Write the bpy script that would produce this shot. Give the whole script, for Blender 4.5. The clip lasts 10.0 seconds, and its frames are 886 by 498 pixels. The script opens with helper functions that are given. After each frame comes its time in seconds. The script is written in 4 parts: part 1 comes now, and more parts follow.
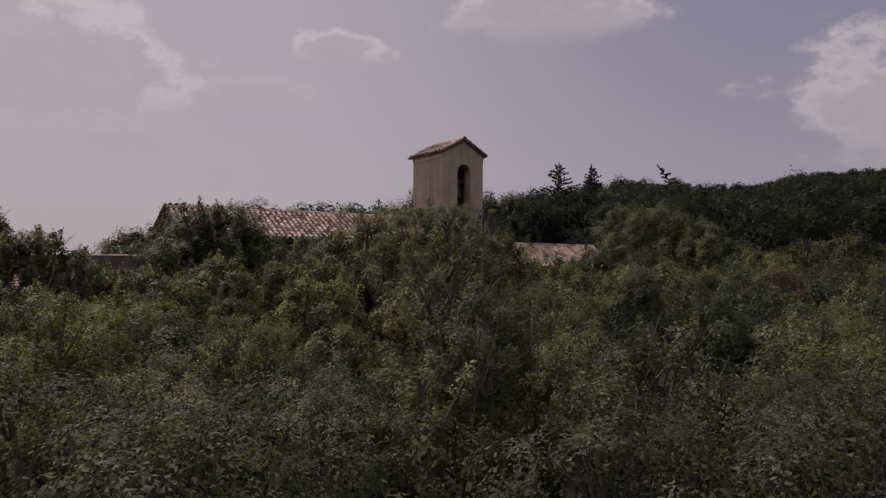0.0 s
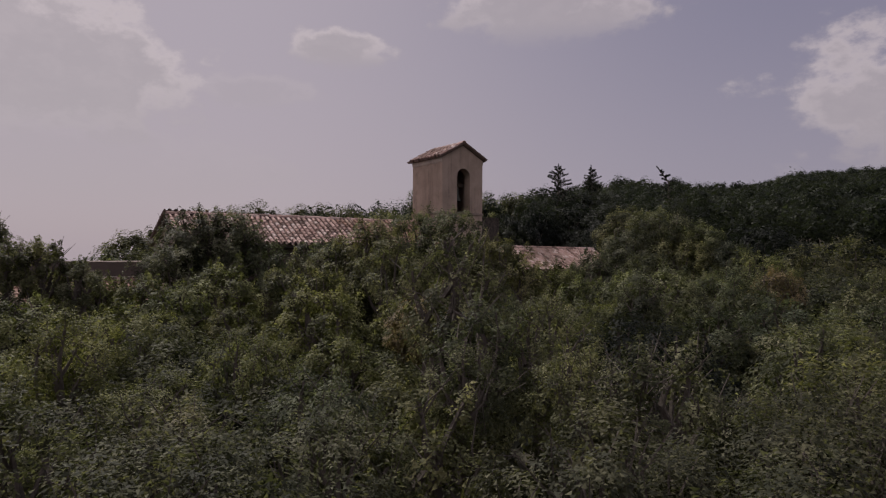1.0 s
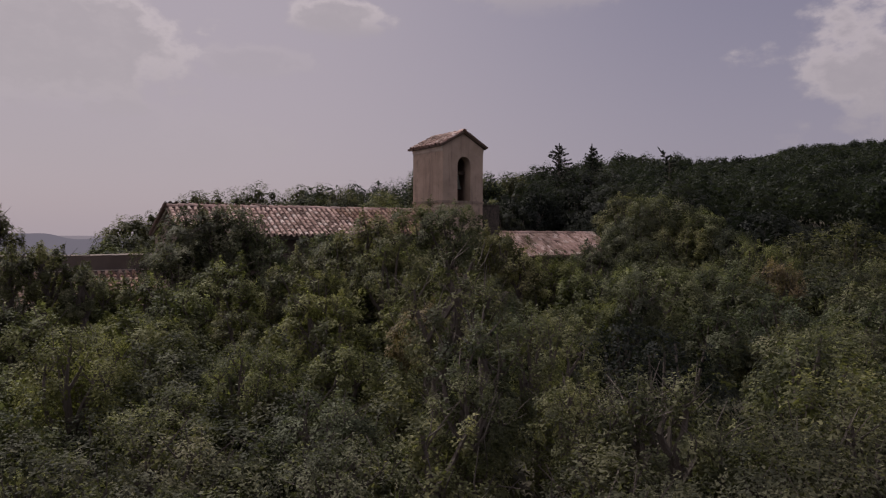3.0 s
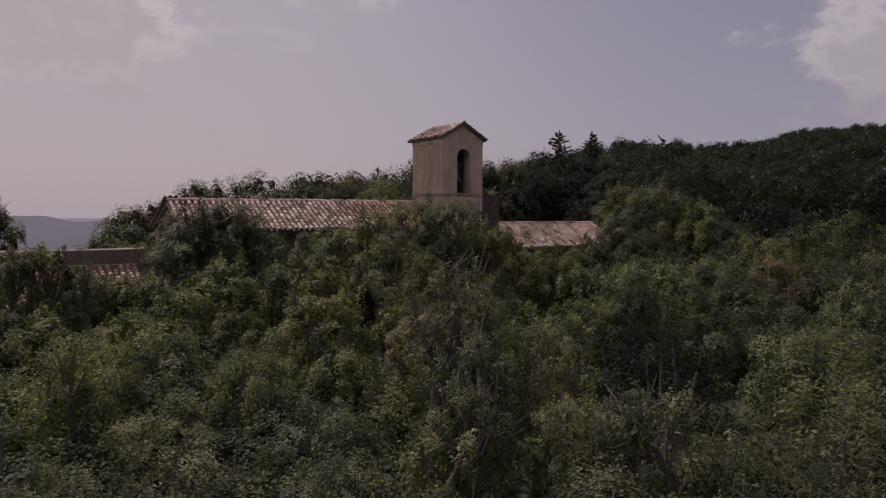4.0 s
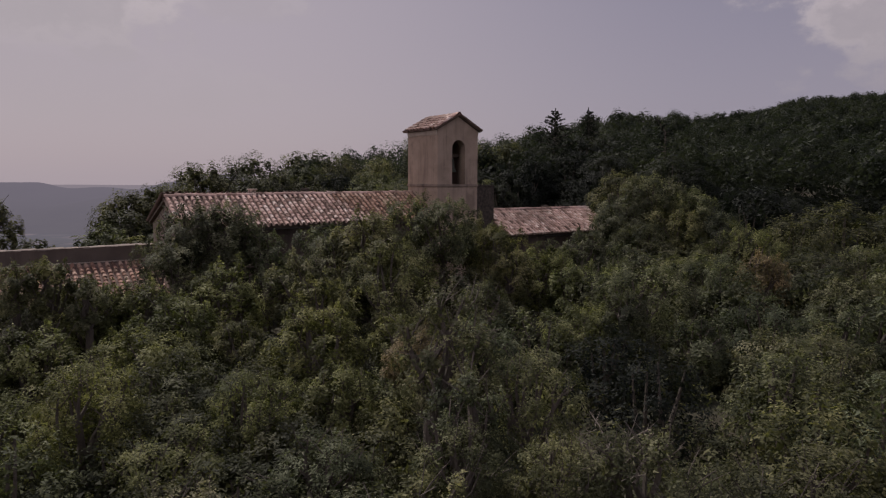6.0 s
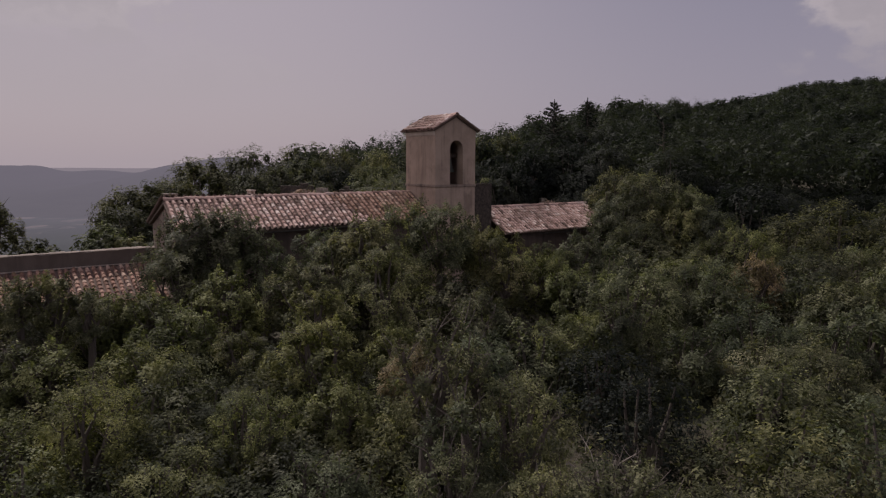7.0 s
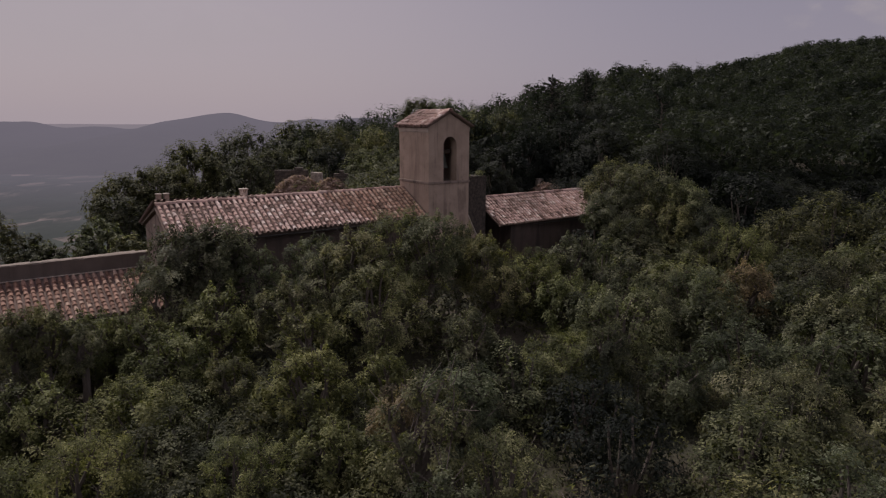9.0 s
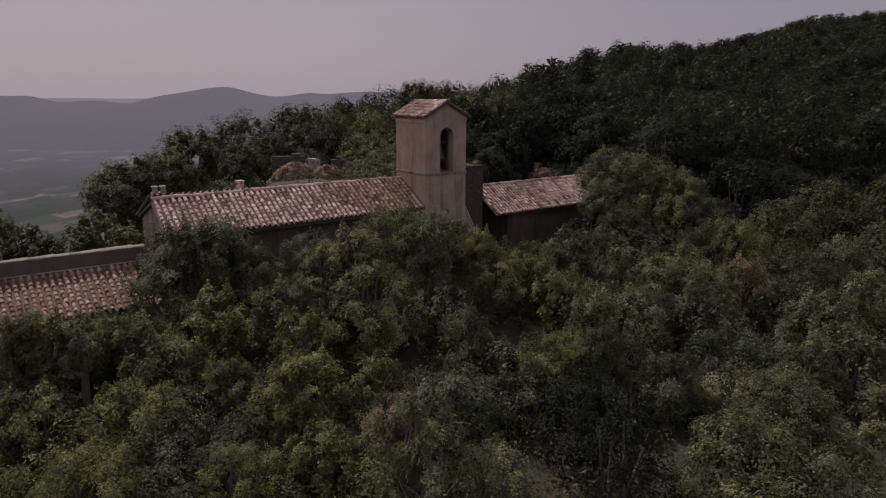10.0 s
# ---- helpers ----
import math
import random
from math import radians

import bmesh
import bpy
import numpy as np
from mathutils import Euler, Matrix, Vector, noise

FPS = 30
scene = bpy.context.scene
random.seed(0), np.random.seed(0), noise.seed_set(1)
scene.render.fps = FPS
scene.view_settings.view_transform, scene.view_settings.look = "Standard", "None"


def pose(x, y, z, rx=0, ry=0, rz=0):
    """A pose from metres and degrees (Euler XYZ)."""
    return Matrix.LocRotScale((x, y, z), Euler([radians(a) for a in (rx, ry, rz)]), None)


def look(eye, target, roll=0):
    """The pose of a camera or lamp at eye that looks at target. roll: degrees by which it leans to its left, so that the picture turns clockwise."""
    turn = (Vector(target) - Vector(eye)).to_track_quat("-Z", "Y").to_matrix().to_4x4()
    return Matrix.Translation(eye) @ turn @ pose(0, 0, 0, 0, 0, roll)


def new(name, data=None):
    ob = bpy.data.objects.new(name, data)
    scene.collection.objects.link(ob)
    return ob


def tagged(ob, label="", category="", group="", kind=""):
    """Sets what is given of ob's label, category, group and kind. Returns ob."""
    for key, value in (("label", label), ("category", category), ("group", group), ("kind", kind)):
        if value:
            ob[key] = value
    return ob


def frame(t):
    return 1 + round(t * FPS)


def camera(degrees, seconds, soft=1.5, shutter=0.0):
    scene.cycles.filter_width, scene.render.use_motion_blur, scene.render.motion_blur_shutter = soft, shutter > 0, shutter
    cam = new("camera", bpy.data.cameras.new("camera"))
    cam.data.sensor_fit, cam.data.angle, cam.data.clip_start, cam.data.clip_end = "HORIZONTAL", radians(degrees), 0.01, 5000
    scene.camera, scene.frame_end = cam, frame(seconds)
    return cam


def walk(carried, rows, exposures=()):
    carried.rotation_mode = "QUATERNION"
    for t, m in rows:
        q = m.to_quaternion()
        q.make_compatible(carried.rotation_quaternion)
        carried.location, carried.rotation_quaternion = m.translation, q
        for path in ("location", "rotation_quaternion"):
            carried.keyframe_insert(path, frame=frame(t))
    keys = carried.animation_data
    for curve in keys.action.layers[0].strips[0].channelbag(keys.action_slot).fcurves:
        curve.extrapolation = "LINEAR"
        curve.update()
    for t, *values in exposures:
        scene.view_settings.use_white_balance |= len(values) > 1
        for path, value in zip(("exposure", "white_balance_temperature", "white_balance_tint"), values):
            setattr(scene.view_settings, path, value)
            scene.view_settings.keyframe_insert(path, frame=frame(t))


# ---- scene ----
cam = camera(68.14, 10.0, soft=1.2)
PATH = [
    (0, (0.000, 0.000, 7.246), (-0.028, 1.999, 7.284), 0.49),
    (0.5, (0.002, -0.004, 7.345), (-0.025, 1.996, 7.383), 0.40),
    (1, (-0.002, -0.005, 7.497), (-0.029, 1.995, 7.530), 0.39),
    (1.5, (-0.016, 0.003, 7.662), (-0.042, 2.003, 7.680), 0.39),
    (2, (-0.016, 0.009, 7.850), (-0.042, 2.009, 7.848), 0.37),
    (2.5, (-0.029, -0.021, 8.022), (-0.056, 1.978, 7.996), 0.29),
    (4, (-0.031, -0.110, 8.606), (-0.056, 1.887, 8.500), 0.29),
    (4.5, (-0.041, -0.126, 8.848), (-0.064, 1.870, 8.718), 0.29),
    (5, (-0.047, -0.168, 9.092), (-0.067, 1.826, 8.936), 0.26),
    (5.5, (-0.016, -0.249, 9.350), (-0.032, 1.743, 9.168), 0.27),
    (7, (0.117, -0.492, 10.370), (0.103, 1.491, 10.111), 0.28),
    (7.5, (0.123, -0.470, 10.793), (0.111, 1.510, 10.510), 0.29),
    (8, (0.197, -0.327, 11.271), (0.185, 1.649, 10.958), 0.26),
    (8.5, (0.304, -0.245, 11.683), (0.292, 1.725, 11.335), 0.26),
    (9, (0.348, -0.269, 12.050), (0.337, 1.693, 11.661), 0.27),
    (9.5, (0.357, -0.252, 12.353), (0.347, 1.702, 11.928), 0.28),
    (10, (0.458, -0.190, 12.725), (0.449, 1.756, 12.262), 0.26),
]
walk(cam, [(t, look(eye, target, roll)) for t, eye, target, roll in PATH],
     exposures=[(0, 0.0), (5, -0.02), (7.5, -0.06), (10, -0.12)])

# ---- world and sun ----
SUN_ELEV, SUN_AZ = 49.0, -36.0          # degrees above the horizon; degrees from +y, to the left
az = radians(SUN_AZ)
sun_dir = Vector((math.sin(az) * math.cos(radians(SUN_ELEV)), math.cos(az) * math.cos(radians(SUN_ELEV)), math.sin(radians(SUN_ELEV))))
sun = new("sun", bpy.data.lights.new("sun", "SUN"))
sun.data.energy, sun.data.angle, sun.data.color = 3.25, radians(0.6), (1.0, 0.93, 0.87)
sun.matrix_world = look((0, 0, 60), Vector((0, 0, 60)) - sun_dir)


class Nodes:
    """Short hand for building a node tree."""

    def __init__(self, tree):
        self.tree = tree
        tree.nodes.clear()

    def add(self, kind, **sockets):
        n = self.tree.nodes.new(kind)
        for key, value in sockets.items():
            key = int(key[1:]) if key[0] == "i" and key[1:].isdigit() else key
            self.put(n.inputs[key], value)
        return n

    def put(self, socket, value):
        if isinstance(value, bpy.types.NodeSocket):
            self.tree.links.new(value, socket)
        else:
            socket.default_value = value

    def math(self, op, a, b=0.0, clamp=False):
        n = self.tree.nodes.new("ShaderNodeMath")
        n.operation, n.use_clamp = op, clamp
        self.put(n.inputs[0], a)
        self.put(n.inputs[1], b)
        return n.outputs[0]

    def mix(self, f, a, b, kind="MIX"):
        n = self.tree.nodes.new("ShaderNodeMix")
        n.data_type, n.blend_type = "RGBA", kind
        self.put(n.inputs[0], f)
        self.put(n.inputs[6], a)
        self.put(n.inputs[7], b)
        return n.outputs[2]

    def ramp(self, f, *stops):
        n = self.tree.nodes.new("ShaderNodeValToRGB")
        while len(n.color_ramp.elements) < len(stops):
            n.color_ramp.elements.new(0.5)
        for e, (p, c) in zip(n.color_ramp.elements, stops):
            e.position, e.color = p, (*c, 1.0) if isinstance(c, tuple) else (c, c, c, 1.0)
        self.put(n.inputs[0], f)
        return n.outputs[0]

    def noise(self, vec, scale, detail=4.0, rough=0.55):
        n = self.add("ShaderNodeTexNoise", Vector=vec, Scale=scale, Detail=detail, Roughness=rough)
        return n.outputs["Fac"]

    def steps(self, f, lo, hi):
        n = self.add("ShaderNodeMapRange", i0=f, i1=lo, i2=hi)
        n.interpolation_type = "SMOOTHSTEP"
        return n.outputs[0]


world = bpy.data.worlds.new("world")
scene.world = world
world.use_nodes = True
W = Nodes(world.node_tree)
way = W.add("ShaderNodeTexCoord").outputs["Generated"]
xyz = W.add("ShaderNodeSeparateXYZ", Vector=way)
azim = W.math("ARCTAN2", xyz.outputs[0], xyz.outputs[1])
elev = W.math("ARCSINE", xyz.outputs[2])
sky = W.add("ShaderNodeTexSky")
sky.sky_type, sky.sun_disc = "NISHITA", False
sky.sun_elevation, sky.sun_rotation = radians(SUN_ELEV), radians(SUN_AZ)
sky.air_density, sky.dust_density, sky.ozone_density = 1.0, 3.0, 2.0
plane = W.add("ShaderNodeCombineXYZ", X=azim, Y=W.math("MULTIPLY", elev, 1.5), Z=0.0).outputs[0]
lumps = W.noise(plane, 9.0, 9.0, 0.55)
fine = W.noise(plane, 24.0, 7.0, 0.6)
edge = W.math("ADD", W.math("MULTIPLY", W.math("SUBTRACT", lumps, 0.5), 1.9), W.math("MULTIPLY", W.math("SUBTRACT", fine, 0.5), 0.7))
# heaps of cloud: azimuth, elevation, half width, half height (degrees), thickness
CLOUDS = [(-34.2, 14.0, 15.0, 7.2, 0.95), (-9.7, 17.8, 5.0, 2.0, 0.95), (-17.1, 13.8, 5.5, 1.8, 0.45), (7.8, 21.1, 9.5, 3.4, 0.9),
          (39.2, 12.3, 13.5, 7.4, 0.9), (38.8, 20.0, 6.5, 2.6, 0.7), (-30.8, 7.5, 16.0, 4.0, 0.25), (-52.8, 29.5, 20.0, 6.0, 0.9),
          # heaps from 117.2 on lie out of view, added for fill light
          (19.2, 37.5, 24.0, 7.0, 0.8), (69.2, 21.5, 20.0, 8.0, 0.9), (117.2, 27.5, 24.0, 11.0, 0.8), (159.2, 44.5, 26.0, 12.0, 0.8), (-150.8, 29.5, 30.0, 12.0, 0.8), (-105.8, 33.5, 20.0, 10.0, 0.8)]
cover, lit = None, None
for a0, e0, ra, re, thick in CLOUDS:
    u = W.math("DIVIDE", W.math("SUBTRACT", azim, radians(a0)), radians(ra))
    v = W.math("DIVIDE", W.math("SUBTRACT", elev, radians(e0)), radians(re))
    far = W.math("SQRT", W.math("ADD", W.math("MULTIPLY", u, u), W.math("MULTIPLY", v, v)))
    body = W.math("ADD", W.math("SUBTRACT", 1.0, far), edge)
    here = W.math("MULTIPLY", W.math("MULTIPLY", W.steps(body, -0.04, 0.34), thick), W.steps(v, -1.15, -0.25))
    fold = W.math("MULTIPLY", W.steps(fine, 0.40, 0.70), 0.16)
    glow = W.math("MAXIMUM", W.steps(body, 0.55, 0.12), fold)
    rim = W.math("MULTIPLY", W.math("MULTIPLY", here, glow), W.steps(v, -0.8, 0.3))
    cover = here if cover is None else W.math("MAXIMUM", cover, here)
    lit = rim if lit is None else W.math("MAXIMUM", lit, rim)
side = W.steps(azim, -0.32, 0.52)
low = W.steps(elev, 0.42, 0.02)
air = W.mix(side, (0.402, 0.348, 0.402, 1), (0.232, 0.213, 0.296, 1))
air = W.mix(W.math("MULTIPLY", low, 0.8), air, W.mix(side, (0.440, 0.370, 0.410, 1), (0.355, 0.312, 0.372, 1)))
front = W.steps(xyz.outputs[1], 0.25, -0.5)          # unseen heaps away from the sun are brightened as added fill light
cloud = W.mix(lit, W.mix(front, (0.405, 0.350, 0.377, 1), (1.35, 1.21, 1.21, 1)), W.mix(front, (0.620, 0.530, 0.550, 1), (1.75, 1.57, 1.55, 1)))
painted = W.mix(cover, air, cloud)
both = W.add("ShaderNodeMixShader", i0=0.88, i1=W.add("ShaderNodeBackground", Color=sky.outputs[0], Strength=0.06).outputs[0],
             i2=W.add("ShaderNodeBackground", Color=painted, Strength=1.0).outputs[0])
W.add("ShaderNodeOutputWorld", Surface=both.outputs[0])


# ---- materials ----
def material(name, build):
    m = bpy.data.materials.new(name)
    m.use_nodes = True
    t = Nodes(m.node_tree)
    t.add("ShaderNodeOutputMaterial", Surface=build(t))
    return m


def surface(t, color, rough=0.9, bump=None, strength=0.3, depth=0.01, metal=0.0, spec=0.3):
    n = t.add("ShaderNodeBsdfPrincipled", **{"Base Color": color, "Roughness": rough, "Metallic": metal, "Specular IOR Level": spec})
    if bump is not None:
        n.inputs["Normal"].default_value = (0, 0, 0)
        t.put(n.inputs["Normal"], t.add("ShaderNodeBump", Strength=strength, Distance=depth, Height=bump).outputs[0])
    return n.outputs[0]


def place(t, sx=1.0, sy=1.0, sz=1.0):
    p = t.add("ShaderNodeNewGeometry").outputs["Position"]
    return t.add("ShaderNodeMapping", Vector=p, Scale=(sx, sy, sz)).outputs[0]


def plaster(base, dark, streak, soot=0.0):
    def build(t):
        p = place(t)
        long = place(t, 1.7, 1.7, 0.16)
        grain = t.noise(p, 38.0, 6.0, 0.7)
        blot = t.noise(p, 1.6, 6.0, 0.65)
        run = t.noise(long, 1.5, 5.0, 0.6)
        c = t.mix(t.steps(blot, 0.35, 0.7), base, tuple(0.78 * v for v in base[:3]) + (1,))
        c = t.mix(t.math("MULTIPLY", t.steps(run, 0.50, 0.70), streak), c, dark)
        c = t.mix(t.math("MULTIPLY", t.steps(grain, 0.5, 0.75), 0.25), c, dark)
        if soot:
            drip = t.noise(place(t, 3.4, 3.4, 0.22), 1.4, 6.0, 0.65)
            worn = t.noise(place(t, 0.8, 0.8, 0.8), 1.0, 5.0, 0.65)
            c = t.mix(t.math("MULTIPLY", t.math("MULTIPLY", t.steps(drip, 0.50, 0.62), t.steps(worn, 0.40, 0.60)), soot), c, tuple(0.75 * v for v in dark[:3]) + (1,))
            c = t.mix(t.math("MULTIPLY", t.steps(worn, 0.58, 0.72), 0.5 * soot), c, tuple(1.25 * v for v in base[:3]) + (1,))
        relief = t.math("ADD", t.math("MULTIPLY", grain, 0.5), blot)
        return surface(t, c, 0.95, relief, 0.5, 0.02)
    return build


PLASTER = material("lime_plaster", plaster((0.41, 0.315, 0.255, 1), (0.16, 0.122, 0.102, 1), 0.40, 0.45))
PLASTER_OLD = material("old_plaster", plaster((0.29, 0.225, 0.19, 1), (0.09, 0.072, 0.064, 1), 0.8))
# shade under eaves and trees is put into this plaster's colour
PLASTER_SHADED = material("shaded_plaster", plaster((0.105, 0.080, 0.070, 1), (0.045, 0.037, 0.034, 1), 0.7))
PLASTER_WALL = material("garden_wall_plaster", plaster((0.135, 0.108, 0.095, 1), (0.06, 0.049, 0.044, 1), 0.5))
COPING = material("mortar_coping", plaster((0.27, 0.22, 0.19, 1), (0.08, 0.065, 0.058, 1), 0.8))
PLASTER_TRIM = material("pale_plaster", plaster((0.48, 0.41, 0.36, 1), (0.2, 0.17, 0.15, 1), 0.5))


def clay(per_object, worn=False):
    def build(t):
        p = place(t)
        r = t.add("ShaderNodeObjectInfo").outputs["Random"] if per_object else t.add("ShaderNodeNewGeometry").outputs["Random Per Island"]
        c = t.ramp(r, (0.0, (0.10, 0.060, 0.050)), (0.18, (0.35, 0.225, 0.19)), (0.5, (0.58, 0.405, 0.36)), (0.75, (0.48, 0.315, 0.272)), (1.0, (0.78, 0.65, 0.60)))
        blot = t.noise(p, 5.0, 6.0, 0.7)
        lichen = t.noise(p, 17.0, 5.0, 0.7)
        age = t.steps(t.noise(p, 0.45, 3.0, 0.6), 0.48, 0.62)
        c = t.mix(t.math("MULTIPLY", age, 0.55), c, (0.20, 0.135, 0.112, 1))
        c = t.mix(t.math("MULTIPLY", t.steps(blot, 0.48, 0.72), 0.65), c, (0.13, 0.095, 0.082, 1))
        c = t.mix(t.math("MULTIPLY", t.steps(lichen, 0.56, 0.72), 0.7), c, (0.56, 0.51, 0.46, 1))
        # worn: the same clay multiplied evenly darker and browner
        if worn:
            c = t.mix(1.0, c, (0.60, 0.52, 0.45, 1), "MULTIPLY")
        return surface(t, c, 0.9, lichen, 0.5, 0.008)
    return build


TILE = material("clay_tile", clay(True))
TILE_MASS = material("clay_tile_mass", clay(False))
DARKER_TILE = material("darker_clay_tile", clay(True, True))
# shade between the cover tiles, put into a darker channel colour
CHANNEL = material("shaded_channel_tile", lambda t: surface(t, t.mix(t.noise(place(t), 4.0, 6.0, 0.7), (0.085, 0.060, 0.052, 1), (0.27, 0.19, 0.165, 1)), 0.95, t.noise(place(t), 20.0, 5.0, 0.7), 0.5, 0.01))
DARKER_MASS = material("darker_clay_tile_mass", clay(False, True))
STONE = material("rubble_stone", lambda t: surface(t, t.mix(t.steps(t.noise(place(t), 7.0, 6.0, 0.7), 0.3, 0.7), (0.20, 0.165, 0.14, 1), (0.42, 0.37, 0.32, 1)), 0.95,
                                                   t.noise(place(t), 14.0, 6.0, 0.7), 0.8, 0.03))
DARK_STONE = material("dark_rubble_stone", lambda t: surface(t, t.mix(t.steps(t.noise(place(t), 7.0, 6.0, 0.7), 0.3, 0.7), (0.040, 0.034, 0.029, 1), (0.115, 0.094, 0.080, 1)), 0.95,
                                                             t.noise(place(t), 14.0, 6.0, 0.7), 0.8, 0.03))
BARK = material("bark", lambda t: surface(t, t.mix(t.noise(place(t, 9, 9, 2), 3.0, 6.0, 0.7), (0.05, 0.04, 0.035, 1), (0.17, 0.145, 0.125, 1)), 0.95,
                                          t.noise(place(t, 20, 20, 4), 3.0, 5.0, 0.7), 0.8, 0.02))
PALE_BARK = material("pale_bark", lambda t: surface(t, t.mix(t.noise(place(t, 9, 9, 2), 3.0, 6.0, 0.7), (0.13, 0.11, 0.095, 1), (0.30, 0.26, 0.23, 1)), 0.95))
BRONZE = material("bell_bronze", lambda t: surface(t, t.mix(t.noise(place(t), 12.0), (0.045, 0.048, 0.042, 1), (0.11, 0.115, 0.098, 1)), 0.7, metal=0.2))
ZINC = material("zinc", lambda t: surface(t, t.mix(t.noise(place(t), 6.0), (0.05, 0.045, 0.042, 1), (0.11, 0.10, 0.09, 1)), 0.7, metal=0.3))
TIMBER = material("old_timber", lambda t: surface(t, t.mix(t.noise(place(t, 8, 8, 1), 3.0), (0.06, 0.045, 0.035, 1), (0.15, 0.115, 0.09, 1)), 0.9))


def leaves(dark, mid, pale, spread=0.5, stand=1.7):
    def build(t):
        geo = t.add("ShaderNodeNewGeometry")
        each = geo.outputs["Random Per Island"]
        whole = t.add("ShaderNodeObjectInfo").outputs["Random"]
        patch = t.steps(t.noise(place(t), stand, 4.0, 0.55), 0.28, 0.72)
        mixf = t.math("ADD", t.math("MULTIPLY", each, 0.36 if stand > 0.5 else 0.16), t.math("MULTIPLY", patch, 0.66 if stand > 0.5 else 0.84))
        c = t.ramp(mixf, (0.12, tuple((1.0 if stand > 0.5 else 1.3) * v for v in dark)), (0.5, tuple((0.92 if stand > 0.5 else 1.0) * v for v in mid)), (0.86, tuple((1.45 if stand > 0.5 else 1.15) * v for v in pale)))
        tone = t.ramp(whole, (0.0, (0.68, 0.76, 0.66)), (0.2, (1.12, 1.14, 0.84)), (0.4, (0.84, 0.84, 0.78)), (0.6, (1.33, 1.25, 0.78)), (0.8, (0.76, 0.86, 0.70)), (1.0, (1.2, 1.1, 0.9)))
        c = t.mix(spread, c, t.mix(1.0, c, tone, "MULTIPLY"))
        c = t.mix(1.0, c, (0.89, 0.895, 1.10, 1) if stand > 0.5 else (0.90, 0.90, 1.08, 1), "MULTIPLY")
        top = surface(t, c, 0.6, spec=0.11)
        thin = t.add("ShaderNodeBsdfTranslucent", Color=t.mix(1.0, c, (1.2, 1.28, 0.74, 1), "MULTIPLY")).outputs[0]
        return t.add("ShaderNodeMixShader", i0=0.40, i1=top, i2=thin).outputs[0]
    return build


LEAF_OAK = material("holm_oak_leaf", leaves((0.044, 0.048, 0.029), (0.096, 0.103, 0.057), (0.198, 0.196, 0.126), 0.9))
LEAF_OLIVE = material("grey_green_leaf", leaves((0.040, 0.044, 0.025), (0.094, 0.098, 0.052), (0.196, 0.190, 0.114), 0.85))
LEAF_GOLD = material("yellowing_leaf", leaves((0.049, 0.054, 0.021), (0.115, 0.123, 0.043), (0.222, 0.220, 0.096), 0.4))
LEAF_PALE = material("pale_leaf", leaves((0.056, 0.060, 0.030), (0.130, 0.132, 0.062), (0.250, 0.238, 0.125), 0.4))
LEAF_RUST = material("rusty_leaf", leaves((0.066, 0.056, 0.030), (0.150, 0.118, 0.064), (0.262, 0.208, 0.118), 0.3))
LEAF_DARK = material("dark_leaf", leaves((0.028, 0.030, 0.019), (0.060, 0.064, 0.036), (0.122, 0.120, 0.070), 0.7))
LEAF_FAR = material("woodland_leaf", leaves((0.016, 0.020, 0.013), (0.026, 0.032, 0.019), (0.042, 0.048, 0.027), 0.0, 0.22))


def earth(t):
    p = place(t)
    litter = t.mix(t.noise(p, 3.0, 8.0, 0.7), (0.030, 0.025, 0.018, 1), (0.085, 0.070, 0.048, 1))
    scrub = t.mix(t.noise(p, 0.35, 8.0, 0.7), (0.018, 0.022, 0.013, 1), (0.050, 0.052, 0.030, 1))
    c = t.mix(t.steps(t.noise(p, 0.25, 3.0), 0.42, 0.6), litter, scrub)
    return surface(t, c, 0.95, t.noise(p, 8.0, 8.0, 0.7), 0.8, 0.05)


def valley(t):
    """Hazy farmland a kilometre or more away: a backdrop."""
    p = place(t)
    yy = t.add("ShaderNodeSeparateXYZ", Vector=p).outputs[1]
    plots = t.add("ShaderNodeTexVoronoi", Vector=place(t, 0.016, 0.009, 0.0), Scale=1.0, Randomness=1.0).outputs["Color"]
    gray = t.add("ShaderNodeSeparateColor", Color=plots).outputs[0]
    woods = t.steps(t.noise(place(t, 0.006, 0.0042, 0.0), 1.0, 9.0, 0.72), 0.43, 0.55)
    c = t.ramp(gray, (0.0, (0.030, 0.042, 0.034)), (0.55, (0.055, 0.066, 0.050)), (0.75, (0.12, 0.105, 0.092)), (1.0, (0.26, 0.205, 0.19)))
    c = t.mix(t.math("MULTIPLY", woods, 0.92), c, t.mix(t.noise(place(t, 0.05, 0.02, 0.0), 1.0, 6.0, 0.7), (0.018, 0.026, 0.020, 1), (0.050, 0.060, 0.045, 1)))
    # distance haze painted in: a lilac glow mixed over, stronger with y
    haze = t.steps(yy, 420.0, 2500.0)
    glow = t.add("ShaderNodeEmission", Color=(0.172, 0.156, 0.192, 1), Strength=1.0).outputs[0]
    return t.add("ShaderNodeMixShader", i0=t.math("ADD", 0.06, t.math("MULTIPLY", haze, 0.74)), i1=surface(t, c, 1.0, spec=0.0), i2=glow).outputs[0]


